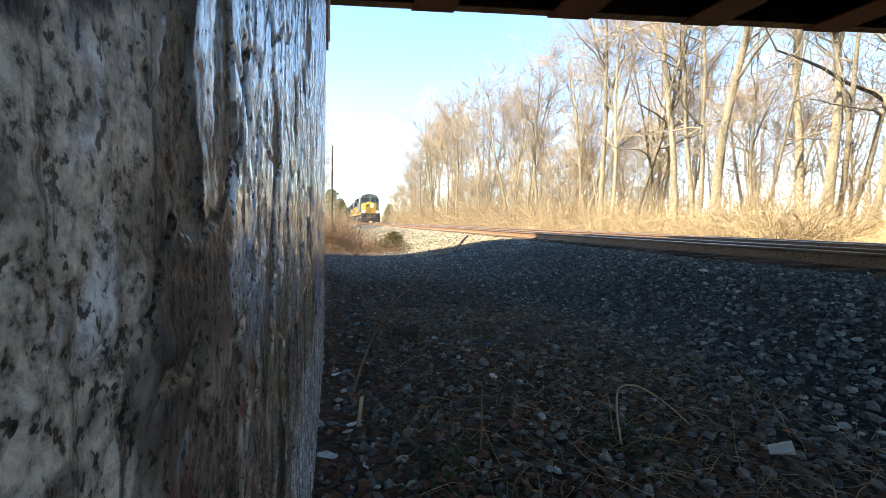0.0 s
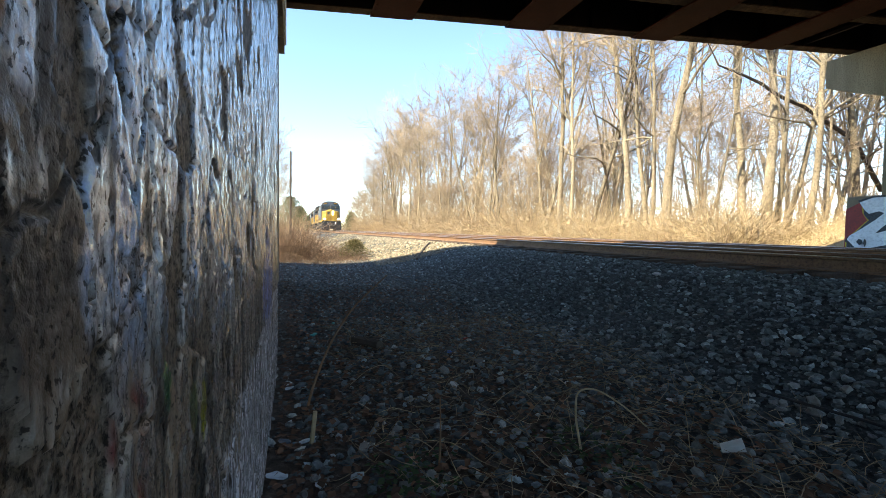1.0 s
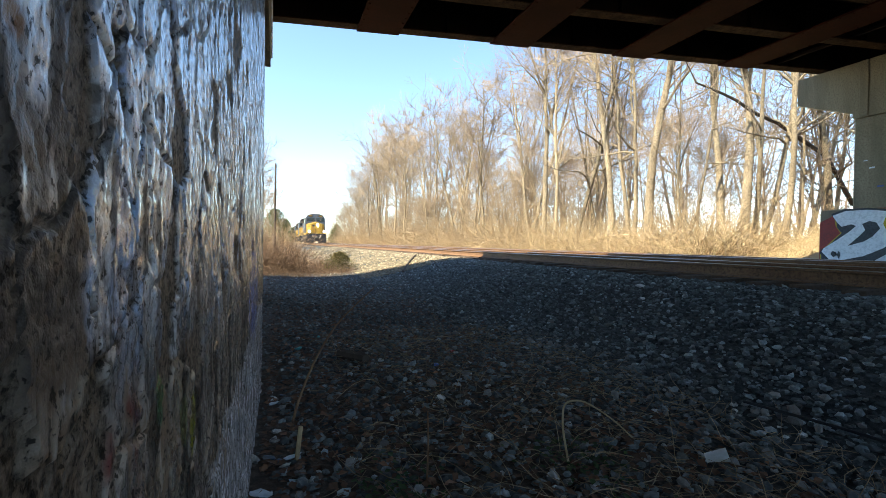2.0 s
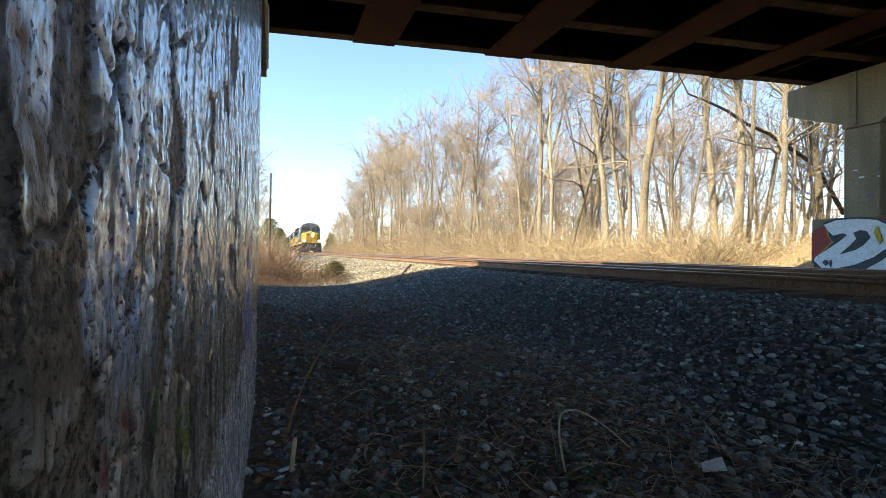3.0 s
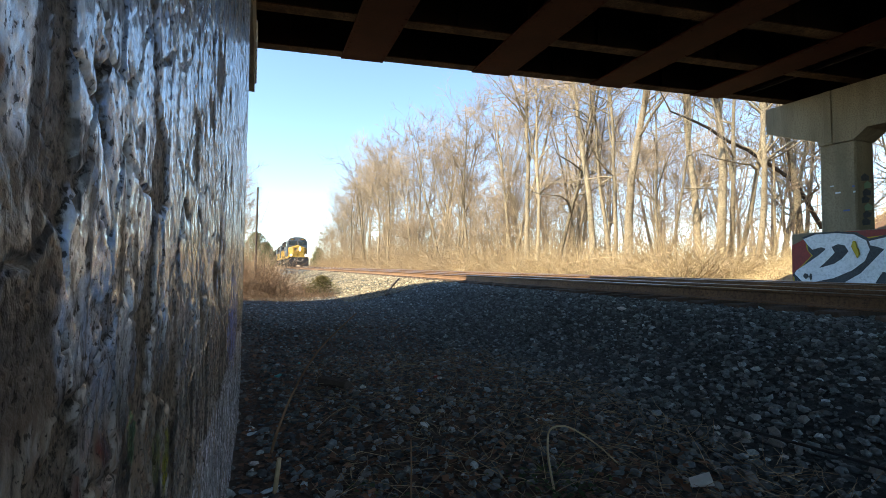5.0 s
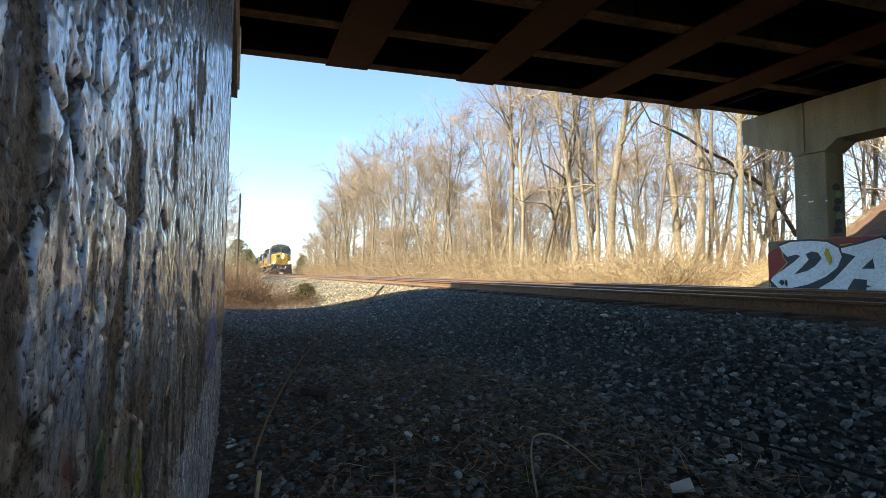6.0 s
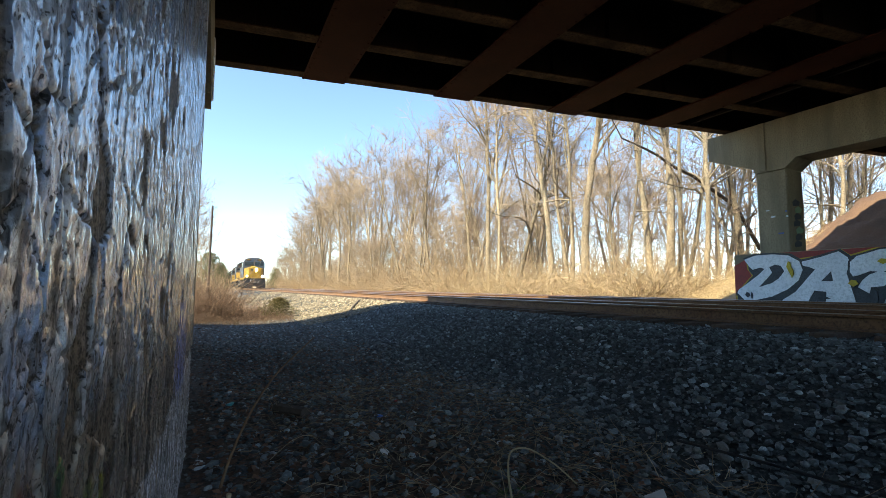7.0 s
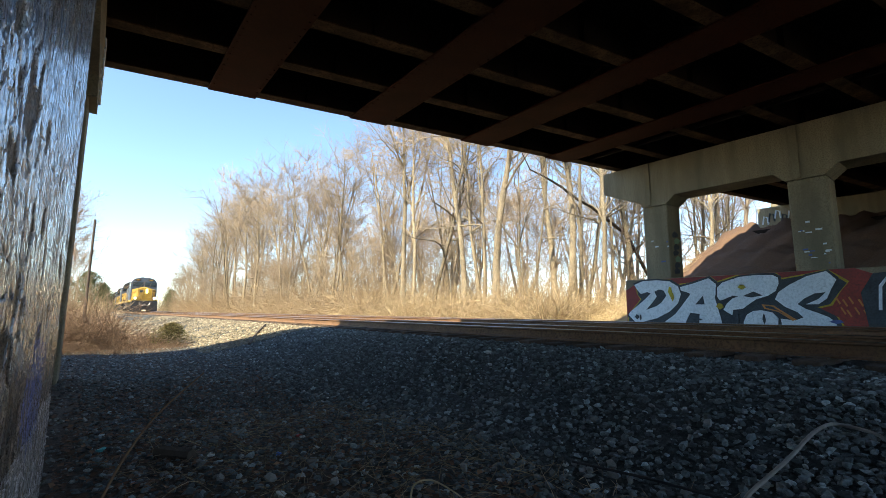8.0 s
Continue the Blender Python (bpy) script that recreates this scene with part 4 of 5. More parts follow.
letter("letter_s", 3, [(4.66, 1.43), (4.57, 1.62), (4.32, 1.8), (3.95, 2.0), (3.54, 2.11), (3.36, 1.89), (3.48, 1.66), (3.58, 1.43), (3.76, 1.29), (4.01, 1.29), (3.75, 1.42), (3.59, 1.59), (3.82, 1.56), (4.04, 1.44),
                       (4.19, 1.3), (4.02, 1.17), (3.82, 1.09), (3.58, 0.97), (3.46, 0.83), (3.4, 0.6), (4.54, 0.6), (4.58, 0.92), (4.27, 0.88), (4.09, 0.96), (4.2, 1.09), (4.46, 1.23)],
       [], "sprayed white block letter S")
film_of_paint("letter_tail", [(5.46, 0.6), (5.44, 0.82), (5.35, 1.02), (5.19, 1.12), (4.99, 1.14), (4.75, 1.08), (4.63, 0.93), (4.66, 0.6)], 14, M_PWHITE, "white foot of the last letter")
film_of_paint("rust_bar", [(4.98, 1.30), (4.72, 1.27), (4.24, 0.90), (4.32, 0.87), (4.62, 1.10), (4.92, 1.18)], 14.6, M_PORANGE, "orange-rimmed bar between the letters")
film_of_paint("rust_bar_core", [(4.92, 1.265), (4.74, 1.24), (4.33, 0.92), (4.62, 1.13), (4.88, 1.20)], 15.2, M_PDARK, "dark core of the rimmed bar")
gr = np.random.default_rng(5)
for y, z, w, h, m, lab in ((7.42, 1.72, 0.06, 0.16, M_PYELLOW, "yellow splash on a letter"), (7.36, 1.55, 0.05, 0.14, M_PYELLOW, "yellow splash on a letter"),
                           (5.42, 1.78, 0.10, 0.07, M_PYELLOW, "yellow splash on a letter"), (8.56, 0.92, 0.07, 0.08, M_PDARK, "dark scribble on a letter"),
                           (8.44, 0.90, 0.03, 0.10, M_PDARK, "dark scribble on a letter"), (6.02, 1.25, 0.10, 0.09, M_PYELLOW, "yellow corner between letters"),
                                                      (6.7, 0.86, 0.2, 0.04, M_PDARK, "dark drip at the foot of a letter"), (5.6, 0.9, 0.05, 0.2, M_PDARK, "dark drip on a letter"),
                           (4.95, 0.9, 0.04, 0.15, M_PDARK, "dark drip on a letter"), (3.45, 0.86, 0.14, 0.05, M_PBLUE, "blue scribble on a letter")):
    film_of_paint("paint_splash", [(y + w, z), (y + w * 0.3, z + h), (y - w * 0.6, z + h * 0.8), (y - w, z - h * 0.2), (y, z - h)], 15.5, m, lab)
for k in range(9):
    y, z = 3.45 - 0.07 * k + gr.normal(0, 0.02), 1.45 - 0.03 * (k % 4) - (0.22 if k % 2 else 0)
    film_of_paint("tag_stroke", [(y, z), (y - 0.03, z + 0.02), (y - 0.10, z - 0.14), (y - 0.075, z - 0.17)], 3, M_PORANGE, "thin orange sprayed stroke")
for k in range(34):
    y, z = 2.3 - 15 * (k / 34) ** 1.2 - gr.uniform(0, 0.4), gr.uniform(0.8, 1.95)
    w, h = gr.uniform(0.25, 0.7), gr.uniform(0.12, 0.5)
    a = np.sort(gr.uniform(0, 2 * np.pi, 8))
    film_of_paint("graffiti_patch", [(y + w * np.cos(t) * gr.uniform(0.6, 1), min(2.12, z + h * np.sin(t) * gr.uniform(0.6, 1))) for t in a], 0.6 + 0.11 * k,
                  [M_PDARK, M_PWHITE, M_PDARK, M_PGREEN, M_PRED][k % 5], "patch of old sprayed paint")
film_of_paint("dark_field", [(2.85, 0.5), (2.95, 1.55), (2.7, 2.0), (1.6, 2.1), (0.2, 2.12), (-3.0, 2.05), (-3.2, 0.5)], 4.6, M_PDARK, "black sprayed field of an older painting")
for k in range(9):
    y, z = 2.6 - 0.62 * k + gr.uniform(-0.1, 0.1), 1.05 + gr.uniform(-0.1, 0.1)
    loop = Geo().tube([(14.386, y, z), (14.386, y - 0.05, z + 0.55), (14.386, y - 0.25, z + 0.85), (14.386, y - 0.48, z + 0.70), (14.386, y - 0.40, z + 0.35), (14.386, y - 0.55, z - 0.1)], [0.035] * 6, 5)
    part("outline_stroke", loop, M_PWHITE, crash, "white looping outline of older letters")
    film_of_paint("letter_fill", [(y - 0.1, z - 0.1), (y - 0.12, z + 0.4), (y - 0.36, z + 0.45), (y - 0.34, z)], 5.4, [M_PGREEN, M_PWHITE, M_PBLUE][k % 3], "faded fill of older letters")
# marks on the pier columns
for c, n in ((7.88, 5), (3.80, 16)):
    for k in range(n):
        z = 2.3 + gr.uniform(0, 1.3)
        y = c + gr.uniform(-0.34, 0.3)
        g = Geo().box((14.642, y - 0.07, z), (14.651, y + gr.uniform(-0.04, 0.08), z + gr.uniform(0.02, 0.05)))
        solid("tag_mark", g, [M_PWHITE, M_PBLUE, M_PWHITE][k % 3], "small sprayed bar on the concrete column", "graffiti", "marks on the columns")
for k in range(7):
    z = 2.3 + 0.2 * k
    x = 14.88 + 0.06 * (k % 3)
    solid("black_tag", Geo().prism([(x, z), (x + 0.33 - 0.05 * (k % 2), z + 0.04), (x + 0.36, z + 0.15), (x + 0.14, z + 0.22), (x - 0.03, z + 0.12)], "y", 7.450, 7.458), [M_PDARK, M_PDARK, M_PGREEN][k % 3],
          "dark sprayed shape on the side of the column", "graffiti", "shapes on the column side")
for k in range(11):
    y, z = 8.2 - 0.26 * k, 5.35 + 0.12 * (k % 3)
    g = Geo().tube([(25.994, y, z), (25.994, y - 0.08, z + 0.40), (25.994, y - 0.22, z + 0.32), (25.994, y - 0.24, z - 0.02)], [0.04] * 4, 5)
    solid("tag_stroke", g, [M_PWHITE, M_PDARK][k % 2], "looping sprayed stroke on the abutment", "graffiti", "strokes on the abutment")
# pale strokes on the face of the near pier cap
for k in range(6):
    z = 4.95 + 0.2 * k
    solid("tag_mark", Geo().tube([(-0.216, 10.15, z), (-0.216, 10.45, z + 0.13), (-0.216, 10.8, z + 0.15), (-0.216, 10.95, z + 0.04)], [0.022] * 4, 5), M_PWHITE,
          "white sprayed stroke on the pier cap", "graffiti", "strokes on the pier cap")

# ---- the train ----
M_TBLUE = weathered("loco_blue", (0.065, 0.10, 0.155), (0.045, 0.07, 0.11), (0.12, 0.11, 0.10), 0.8, 14, 0.5, bumpy=0.1, dist=0.003)
M_TYELLOW = weathered("loco_yellow", (0.46, 0.28, 0.025), (0.36, 0.21, 0.02), (0.20, 0.125, 0.03), 0.9, 14, 0.5, bumpy=0.1, dist=0.003)
M_TGREY = weathered("underframe_grime", (0.16, 0.14, 0.12), (0.09, 0.08, 0.07), (0.05, 0.04, 0.035), 1.5, 12, 0.8)
M_TDARK = weathered("black_steel", (0.025, 0.025, 0.028), (0.045, 0.04, 0.038), None, 1.5, 12, 0.7)
M_GLASS = plain("dark_glass", (0.03, 0.04, 0.05), 0.08)
M_LAMP = plain("headlight", (1.0, 0.95, 0.8), 0.3, emit=14.0)
M_STEELBRIGHT = plain("bright_steel", (0.45, 0.43, 0.40), 0.4, 1.0)


def truck(parent, y, label):
    tk = part("truck", Geo().box((-1.22, y - 1.9, 0.55), (-1.08, y + 1.9, 0.85), 0.03).box((1.08, y - 1.9, 0.55), (1.22, y + 1.9, 0.85), 0.03)
              .box((-1.1, y - 0.3, 0.5), (1.1, y + 0.3, 0.9), 0.04), M_TGREY, parent, label)
    for dy in (-1.65, 0, 1.65):
        for s in (-1, 1):
            w = Geo().cyl((s * 0.70, y + dy, 0.52), (s * 0.83, y + dy, 0.52), 0.52, 20)
            w.cyl((s * 0.83, y + dy, 0.52), (s * 0.87, y + dy, 0.52), 0.22, 12)
            part("wheel", w, M_TGREY, tk)
        for s in (-1, 1):
            part("axle_box", Geo().box((s * 1.30, y + dy - 0.2, 0.38), (s * 1.20, y + dy + 0.2, 0.68), 0.03), M_TGREY, tk)
    return tk


def locomotive():
    th = thing("locomotive", "blue and yellow diesel locomotive on the near track", "locomotive", "train on the near track")
    part("frame", Geo().box((-1.5, 0.9, 1.35), (1.5, 21.6, 1.62), 0.03), M_TYELLOW, th, "yellow side sill")
    part("engine_hood", Geo().prism([(-0.95, 1.63), (-0.95, 4.15), (-0.7, 4.4), (0.7, 4.4), (0.95, 4.15), (0.95, 1.63)], "y", 5.6, 21.0), M_TBLUE, th, "blue engine hood with door panels")
    for k in range(12):
        for s in (-1, 1):
            part("hood_door", Geo().box((s * 0.951, 6.2 + k * 1.2, 1.8), (s * 0.985, 7.2 + k * 1.2, 3.4), 0.015), M_TBLUE, th)
    part("radiator", Geo().prism([(-1.5, 4.0), (-1.5, 4.35), (-1.0, 4.62), (1.0, 4.62), (1.5, 4.35), (1.5, 4.0), (0.9, 3.7), (-0.9, 3.7)], "y", 16.2, 20.6), M_TDARK, th, "dark flared radiator housing")
    part("exhaust", Geo().box((-0.45, 11.0, 4.4), (0.45, 12.2, 4.58), 0.04), M_TDARK, th)
    cab = part("cab", Geo().prism([(-1.5, 1.63), (-1.5, 3.9), (-1.15, 4.45), (-0.5, 4.66), (0.5, 4.66), (1.15, 4.45), (1.5, 3.9), (1.5, 1.63)], "y", 3.0, 5.55), M_TBLUE, th, "dark blue cab")
    for s in (-1, 1):
        part("windshield", Geo().box((s * 0.08, 2.965, 3.45), (s * 1.3, 2.995, 4.0), 0.02), M_GLASS, cab, "dark windshield")
        part("side_window", Geo().box((s * 1.502, 3.5, 3.3), (s * 1.525, 4.3, 3.95), 0.01), M_GLASS, cab)
        part("side_window", Geo().box((s * 1.502, 4.45, 3.3), (s * 1.525, 5.2, 3.95), 0.01), M_GLASS, cab)
        nb = part("number_board", Geo().box((s * 0.45, 2.93, 4.18), (s * 1.05, 2.98, 4.42), 0.01), M_TDARK, cab, "black number board")
        part("number_bar", Geo().box((s * 0.55, 2.915, 4.25), (s * 0.95, 2.928, 4.36)), M_TYELLOW, nb, "yellow bar")
    nose = Geo()
    front = [(-1.35, 1.63), (-1.35, 3.0), (0.0, 3.42), (1.35, 3.0), (1.35, 1.63)]
    tip = [(-0.8, 1.63), (-0.8, 2.95), (0.0, 3.2), (0.8, 2.95), (0.8, 1.63)]
    nose.add([(p, 2.99, q) for p, q in front] + [(p, 1.1, q) for p, q in tip], [(0, 1, 2, 3, 4), (9, 8, 7, 6, 5)] + [(i, (i + 1) % 5, 5 + (i + 1) % 5, 5 + i) for i in range(5)])
    ns = part("nose", nose, M_TYELLOW, th, "yellow wide nose")
    part("nose_door", Geo().box((-0.72, 1.055, 1.7), (-0.12, 1.095, 3.0), 0.02), M_TYELLOW, ns)
    part("nose_window", Geo().box((-0.6, 1.03, 2.55), (-0.25, 1.052, 2.85), 0.01), M_GLASS, ns)
    for s in (-1, 1):
        part("ditch_light_box", Geo().box((s * 0.85, 0.78, 1.63), (s * 1.25, 1.0, 1.98), 0.02), M_TDARK, th)
        part("front_step", Geo().box((s * 1.2, 0.95, 0.35), (s * 1.5, 1.75, 1.35), 0.03), M_TGREY, th)
        rail = Geo()
        rail.tube([(s * 1.42, 0.95, 1.6), (s * 1.42, 0.95, 2.55), (s * 0.3, 0.85, 2.6)], [0.022] * 3, 6)
        rail.tube([(s * 0.3, 0.85, 1.6), (s * 0.3, 0.85, 2.6)], [0.022] * 2, 6)
        part("handrail", rail, M_TYELLOW, th, "yellow handrail")
        side = Geo().tube([(s * 1.44, 6.0, 2.55), (s * 1.44, 21.0, 2.55)], [0.02] * 2, 6)
        for k in range(9):
            side.tube([(s * 1.44, 6.2 + k * 1.8, 1.6), (s * 1.44, 6.2 + k * 1.8, 2.55)], [0.018] * 2, 5)
        part("side_rail", side, M_TYELLOW, th, "yellow handrail")
    part("plow", Geo().prism([(-1.5, 0.12), (-1.5, 0.75), (-0.9, 1.0), (0.9, 1.0), (1.5, 0.75), (1.5, 0.12), (0.4, 0.10), (0.3, 0.3), (-0.3, 0.3), (-0.4, 0.10)], "y", 0.75, 0.88), M_TDARK, th, "black snow plow")
    part("pilot", Geo().box((-1.4, 0.88, 0.5), (1.4, 1.0, 1.5), 0.02), M_TDARK, th)
    part("coupler", Geo().box((-0.14, 0.1, 0.78), (0.14, 0.9, 1.05), 0.05), M_TGREY, th)
    hose = Geo()
    for s in (-1, 1):
        hose.tube([(s * 0.6, 0.7, 1.3), (s * 0.55, 0.6, 1.0), (s * 0.3, 0.55, 0.8), (s * 0.1, 0.6, 0.95)], [0.025] * 4, 6)
    part("air_hose", hose, M_STEELBRIGHT, th)
    part("fuel_tank", Geo().prism([(-1.4, 0.75), (-1.4, 1.3), (1.4, 1.3), (1.4, 0.75), (1.0, 0.35), (-1.0, 0.35)], "y", 8.4, 13.4), M_TGREY, th, "grimy fuel tank")
    part("air_reservoir", Geo().cyl((-1.42, 8.6, 1.12), (-1.42, 11.4, 1.12), 0.2, 14), M_TGREY, th)
    truck(th, 4.6, "")
    truck(th, 17.6, "")
    return th


def hopper():
    th = thing("freight_car", "dark covered freight car behind the locomotives", "freight car", "train on the near track")
    part("body", Geo().prism([(-1.5, 1.5), (-1.5, 4.2), (-0.9, 4.6), (0.9, 4.6), (1.5, 4.2), (1.5, 1.5), (0.8, 0.8), (-0.8, 0.8)], "y", 0.7, 16.3), M_TDARK, th)
    for k in range(9):
        for s in (-1, 1):
            part("rib", Geo().box((s * 1.501, 1.6 + k * 1.7, 1.5), (s * 1.56, 1.7 + k * 1.7, 4.1)), M_TDARK, th)
    truck(th, 2.9, "")
    truck(th, 14.1, "")
    return th


TRAIN_Y = 71.0


def on_track(y, length):
    """The pose of a vehicle whose front stands at y on the near track."""
    a, b = 6.95 + float(bend(y)), 6.95 + float(bend(y + length))
    return pose(a, y, RAIL_TOP, 0, 0, math.degrees(math.atan2(a - b, length)))


loco = locomotive()
loco.matrix_basis = on_track(TRAIN_Y, 22)
for k in (1, 2):
    copy_thing(loco, on_track(TRAIN_Y + 22.4 * k, 22))
tagged(loco, "blue and yellow diesel locomotive leading a freight train, headlights lit")
for o in list(loco.children):
    if o.name.startswith("nose"):
        for z in (2.62, 2.88):
            part("headlight", Geo().cyl((0.2, 1.02, z), (0.2, 1.09, z), 0.11, 16), M_LAMP, o, "lit round headlight")
    if o.name.startswith("ditch_light_box"):
        s = -1 if o.data.vertices[0].co.x < 0 else 1
        part("ditch_light", Geo().cyl((s * 1.05, 0.74, 1.8), (s * 1.05, 0.778, 1.8), 0.12, 16), M_LAMP, o, "lit ditch light")
car = hopper()
car.matrix_basis = on_track(TRAIN_Y + 67.4, 17)
for k in range(1, 8):
    copy_thing(car, on_track(TRAIN_Y + 67.4 + 17.2 * k, 17))

# ---- pole, shrubs and trees on the near side ----
pole = thing("utility_pole", "thin weathered wooden pole among the brambles", "pole")
part("shaft", Geo().tube([(-0.24, 24, -0.2), (-0.235, 24, 2.4), (-0.22, 24, 4.82)], [0.06, 0.052, 0.042], 10), M_WEATHERWOOD, pole)
part("pole_cap", Geo().cyl((-0.22, 24, 4.82), (-0.22, 24, 4.86), 0.048, 10, 0.03), M_TGREY, pole)


def leafy(name, seed, h, w, n, material, label, category, trunk_r=0.05):
    """An evergreen: a stem, limbs and many small sprays of needles."""
    r = np.random.default_rng(seed)
    th = thing(name, label, category)
    stem, sprays = Geo(), Geo()
    stem.tube(wander((0, 0, -0.1), (0, 0, 1), h * 0.95, 6, 0.05, 0.03, r), np.linspace(trunk_r, 0.01, 7), 6)
    for _ in range(n):
        t = r.random() ** 0.75
        az = r.uniform(0, 6.28)
        rad = w * min(1, 0.5 + 3 * t) * (1 - t) ** 0.45 * (1 + 0.3 * np.sin(3 * az + 9 * t)) * r.random() ** 0.5 * r.uniform(0.7, 1.25)
        base = np.array([np.cos(az) * rad, np.sin(az) * rad, h * (0.06 + 0.94 * t)])
        if r.random() < 0.08:
            stem.tube([(0, 0, base[2] * 0.85), base], [trunk_r * 0.3, 0.004], 3, False)
        for _ in range(3):
            d = r.normal(0, 1, 3) + np.array([np.cos(az), np.sin(az), 0.5])
            d = d / np.linalg.norm(d) * r.uniform(0.05, 0.12) * (h / 2.6) ** 0.5
            e = np.cross(d, r.normal(0, 1, 3))
            e = e / np.linalg.norm(e) * np.linalg.norm(d) * 0.22
            sprays.add([base, base + d * 0.5 + e, base + d, base + d * 0.5 - e], [(0, 1, 2, 3)])
    part("trunk", stem, M_BARK, th)
    part("foliage", sprays, material, th)
    return th


c1 = leafy("shrub", 3, 0.72, 0.62, 1700, weathered("olive_needles", (0.13, 0.12, 0.04), (0.20, 0.15, 0.06), None, 3, 15, 0.9, bumpy=0, island=0.4), "low olive-green shrub with brown tips beside the ballast", "shrub", 0.02)
c1.location = (2.0, 16.9, float(land(2.0, 16.9)))
c2 = leafy("evergreen_tree", 4, 5.2, 2.3, 4200, M_CEDAR, "dark evergreen tree far along the track", "tree", 0.1)
c2.location = (-0.6, 62, 0.0)
for x, y, s in ((-2.6, 55, 0.9), (0.9, 84, 0.95), (-3.8, 48, 1.0), (15.9, 141, 0.95), (17.4, 150, 1.2), (1.4, 108, 1.0)):
    o = copy_thing(c2, pose(x, y, float(land(x, y)), 0, 0, 60 * s))
    o.scale = (s,) * 3
for x, y, k, s in ((-1.3, 27.5, 6, 0.5), (-2.0, 33, 6, 0.62), (-3.2, 40, 3, 0.5), (-1.0, 45, 6, 0.5), (15.2, 120, 6, 0.7)):
    tree(k, x, y, s, x * 3)

# leaning dead tree across the edge of the wood
dead = thing("dead_tree", "dark dead tree leaning across the pale trunks", "tree")
dg = Geo().tube([(30.5, 16.6, 3.6), (27.4, 16.2, 6.0), (25.0, 16.1, 6.75), (23.2, 16, 7.3), (21.6, 16, 7.6), (20.4, 16, 8.05), (19.3, 16, 8.3), (17.9, 16.1, 8.6), (17.3, 16.2, 9.6)], [0.13, 0.11, 0.10, 0.09, 0.08, 0.07, 0.06, 0.04, 0.02], 8)
part("trunk", dg, weathered("dark_bark", (0.085, 0.065, 0.045), (0.05, 0.04, 0.03), None, 2, 15, 0.95), dead)
dr = np.random.default_rng(12)
for k in range(26):
    t = dr.random()
    a = np.array([29 - 11.5 * t, 16.2, 5 + 3.6 * t ** 0.8])
    d = np.array([dr.normal(-0.3, 0.5), dr.normal(0, 0.5), dr.normal(0.3, 0.7)])
    part("branch", Geo().tube(wander(a, d / np.linalg.norm(d), dr.uniform(0.8, 2.6), 5, 0.2, 0, dr), np.linspace(0.03, 0.006, 6), 4, False), M_TWIG, dead)

# houses far behind the wood
M_SIDING = weathered("white_siding", (0.72, 0.70, 0.66), (0.62, 0.60, 0.56), None, 1, 10, 0.8)
M_ROOF = weathered("grey_shingle", (0.20, 0.18, 0.17), (0.14, 0.13, 0.12), None, 1, 12, 0.9)


def house(x, y, w):
    th = thing("house", "small pale house far behind the bare wood", "house", "houses behind the wood", (x, y, float(land(x, y))))
    part("wall", Geo().box((-w / 2, 0, -0.5), (w / 2, 7, 2.9), 0.02), M_SIDING, th)
    part("roof", Geo().prism([(-0.5, 2.85), (3.5, 5.2), (7.5, 2.85), (7.5, 2.7), (-0.5, 2.7)], "x", -w / 2 - 0.4, w / 2 + 0.4), M_ROOF, th)
    for k in range(3):
        wd = part("window", Geo().box((-w / 2 + 1.2 + k * (w - 3) / 2, -0.06, 1.0), (-w / 2 + 2.2 + k * (w - 3) / 2, -0.002, 2.2), 0.01), M_SIDING, th)
        part("pane", Geo().box((-w / 2 + 1.3 + k * (w - 3) / 2, -0.075, 1.1), (-w / 2 + 2.1 + k * (w - 3) / 2, -0.062, 2.1)), M_GLASS, wd)
    return th


house(40, 140, 8)
house(59, 138, 9)
house(74, 130, 9)

# ---- litter, stalks and leaves on the near ground ----
def crumpled(name, x, y, size, material, label, seed, squash=0.45):
    r = np.random.default_rng(seed)
    bm = bmesh.new()
    bmesh.ops.create_icosphere(bm, subdivisions=2, radius=size / 2)
    for v in bm.verts:
        v.co = Vector((v.co.x * 1.25, v.co.y * 0.8, v.co.z * squash)) * float(1 + r.normal(0, 0.16))
    g = Geo().bm(bm)
    o = solid(name, g, material, label, "litter", "scraps of litter")
    o.location = (x, y, float(land(x, y)) + size * squash * 0.4)
    o.rotation_euler = (r.normal(0, 0.2), r.normal(0, 0.2), r.uniform(0, 6))
    return o


M_PAPER = plain("paper", (0.72, 0.71, 0.68), 0.8)
M_REDP = plain("red_plastic", (0.5, 0.03, 0.03), 0.4)
M_BLUEP = plain("blue_plastic", (0.06, 0.16, 0.5), 0.4)
M_CYANP = plain("teal_plastic", (0.10, 0.45, 0.42), 0.4)
cup = Geo()
cup.tube([(0, 0, 0), (0, 0, 0.10)], [0.03, 0.045], 12)
cupo = solid("paper_cup", cup, M_PAPER, "crushed white paper cup lying on the stones", "litter", "scraps of litter")
cupo.location = (1.95, 2.2, float(land(1.95, 2.2)) + 0.045)
cupo.rotation_euler = (1.2, 0.3, 0.7)
cupo.scale = (1, 0.7, 1)
crumpled("plastic_bag", 4.6, 5.39, 0.12, M_PAPER, "white crumpled plastic bag on the ballast", 1)
crumpled("plastic_scrap", 4.2, 4.95, 0.075, M_PAPER, "small white plastic scrap on the ballast", 2)
crumpled("plastic_scrap", 1.5, 4.5, 0.06, M_REDP, "bright red plastic scrap on the dirt", 3)
crumpled("plastic_scrap", 1.21, 4.1, 0.05, M_BLUEP, "blue plastic scrap on the dirt", 4)
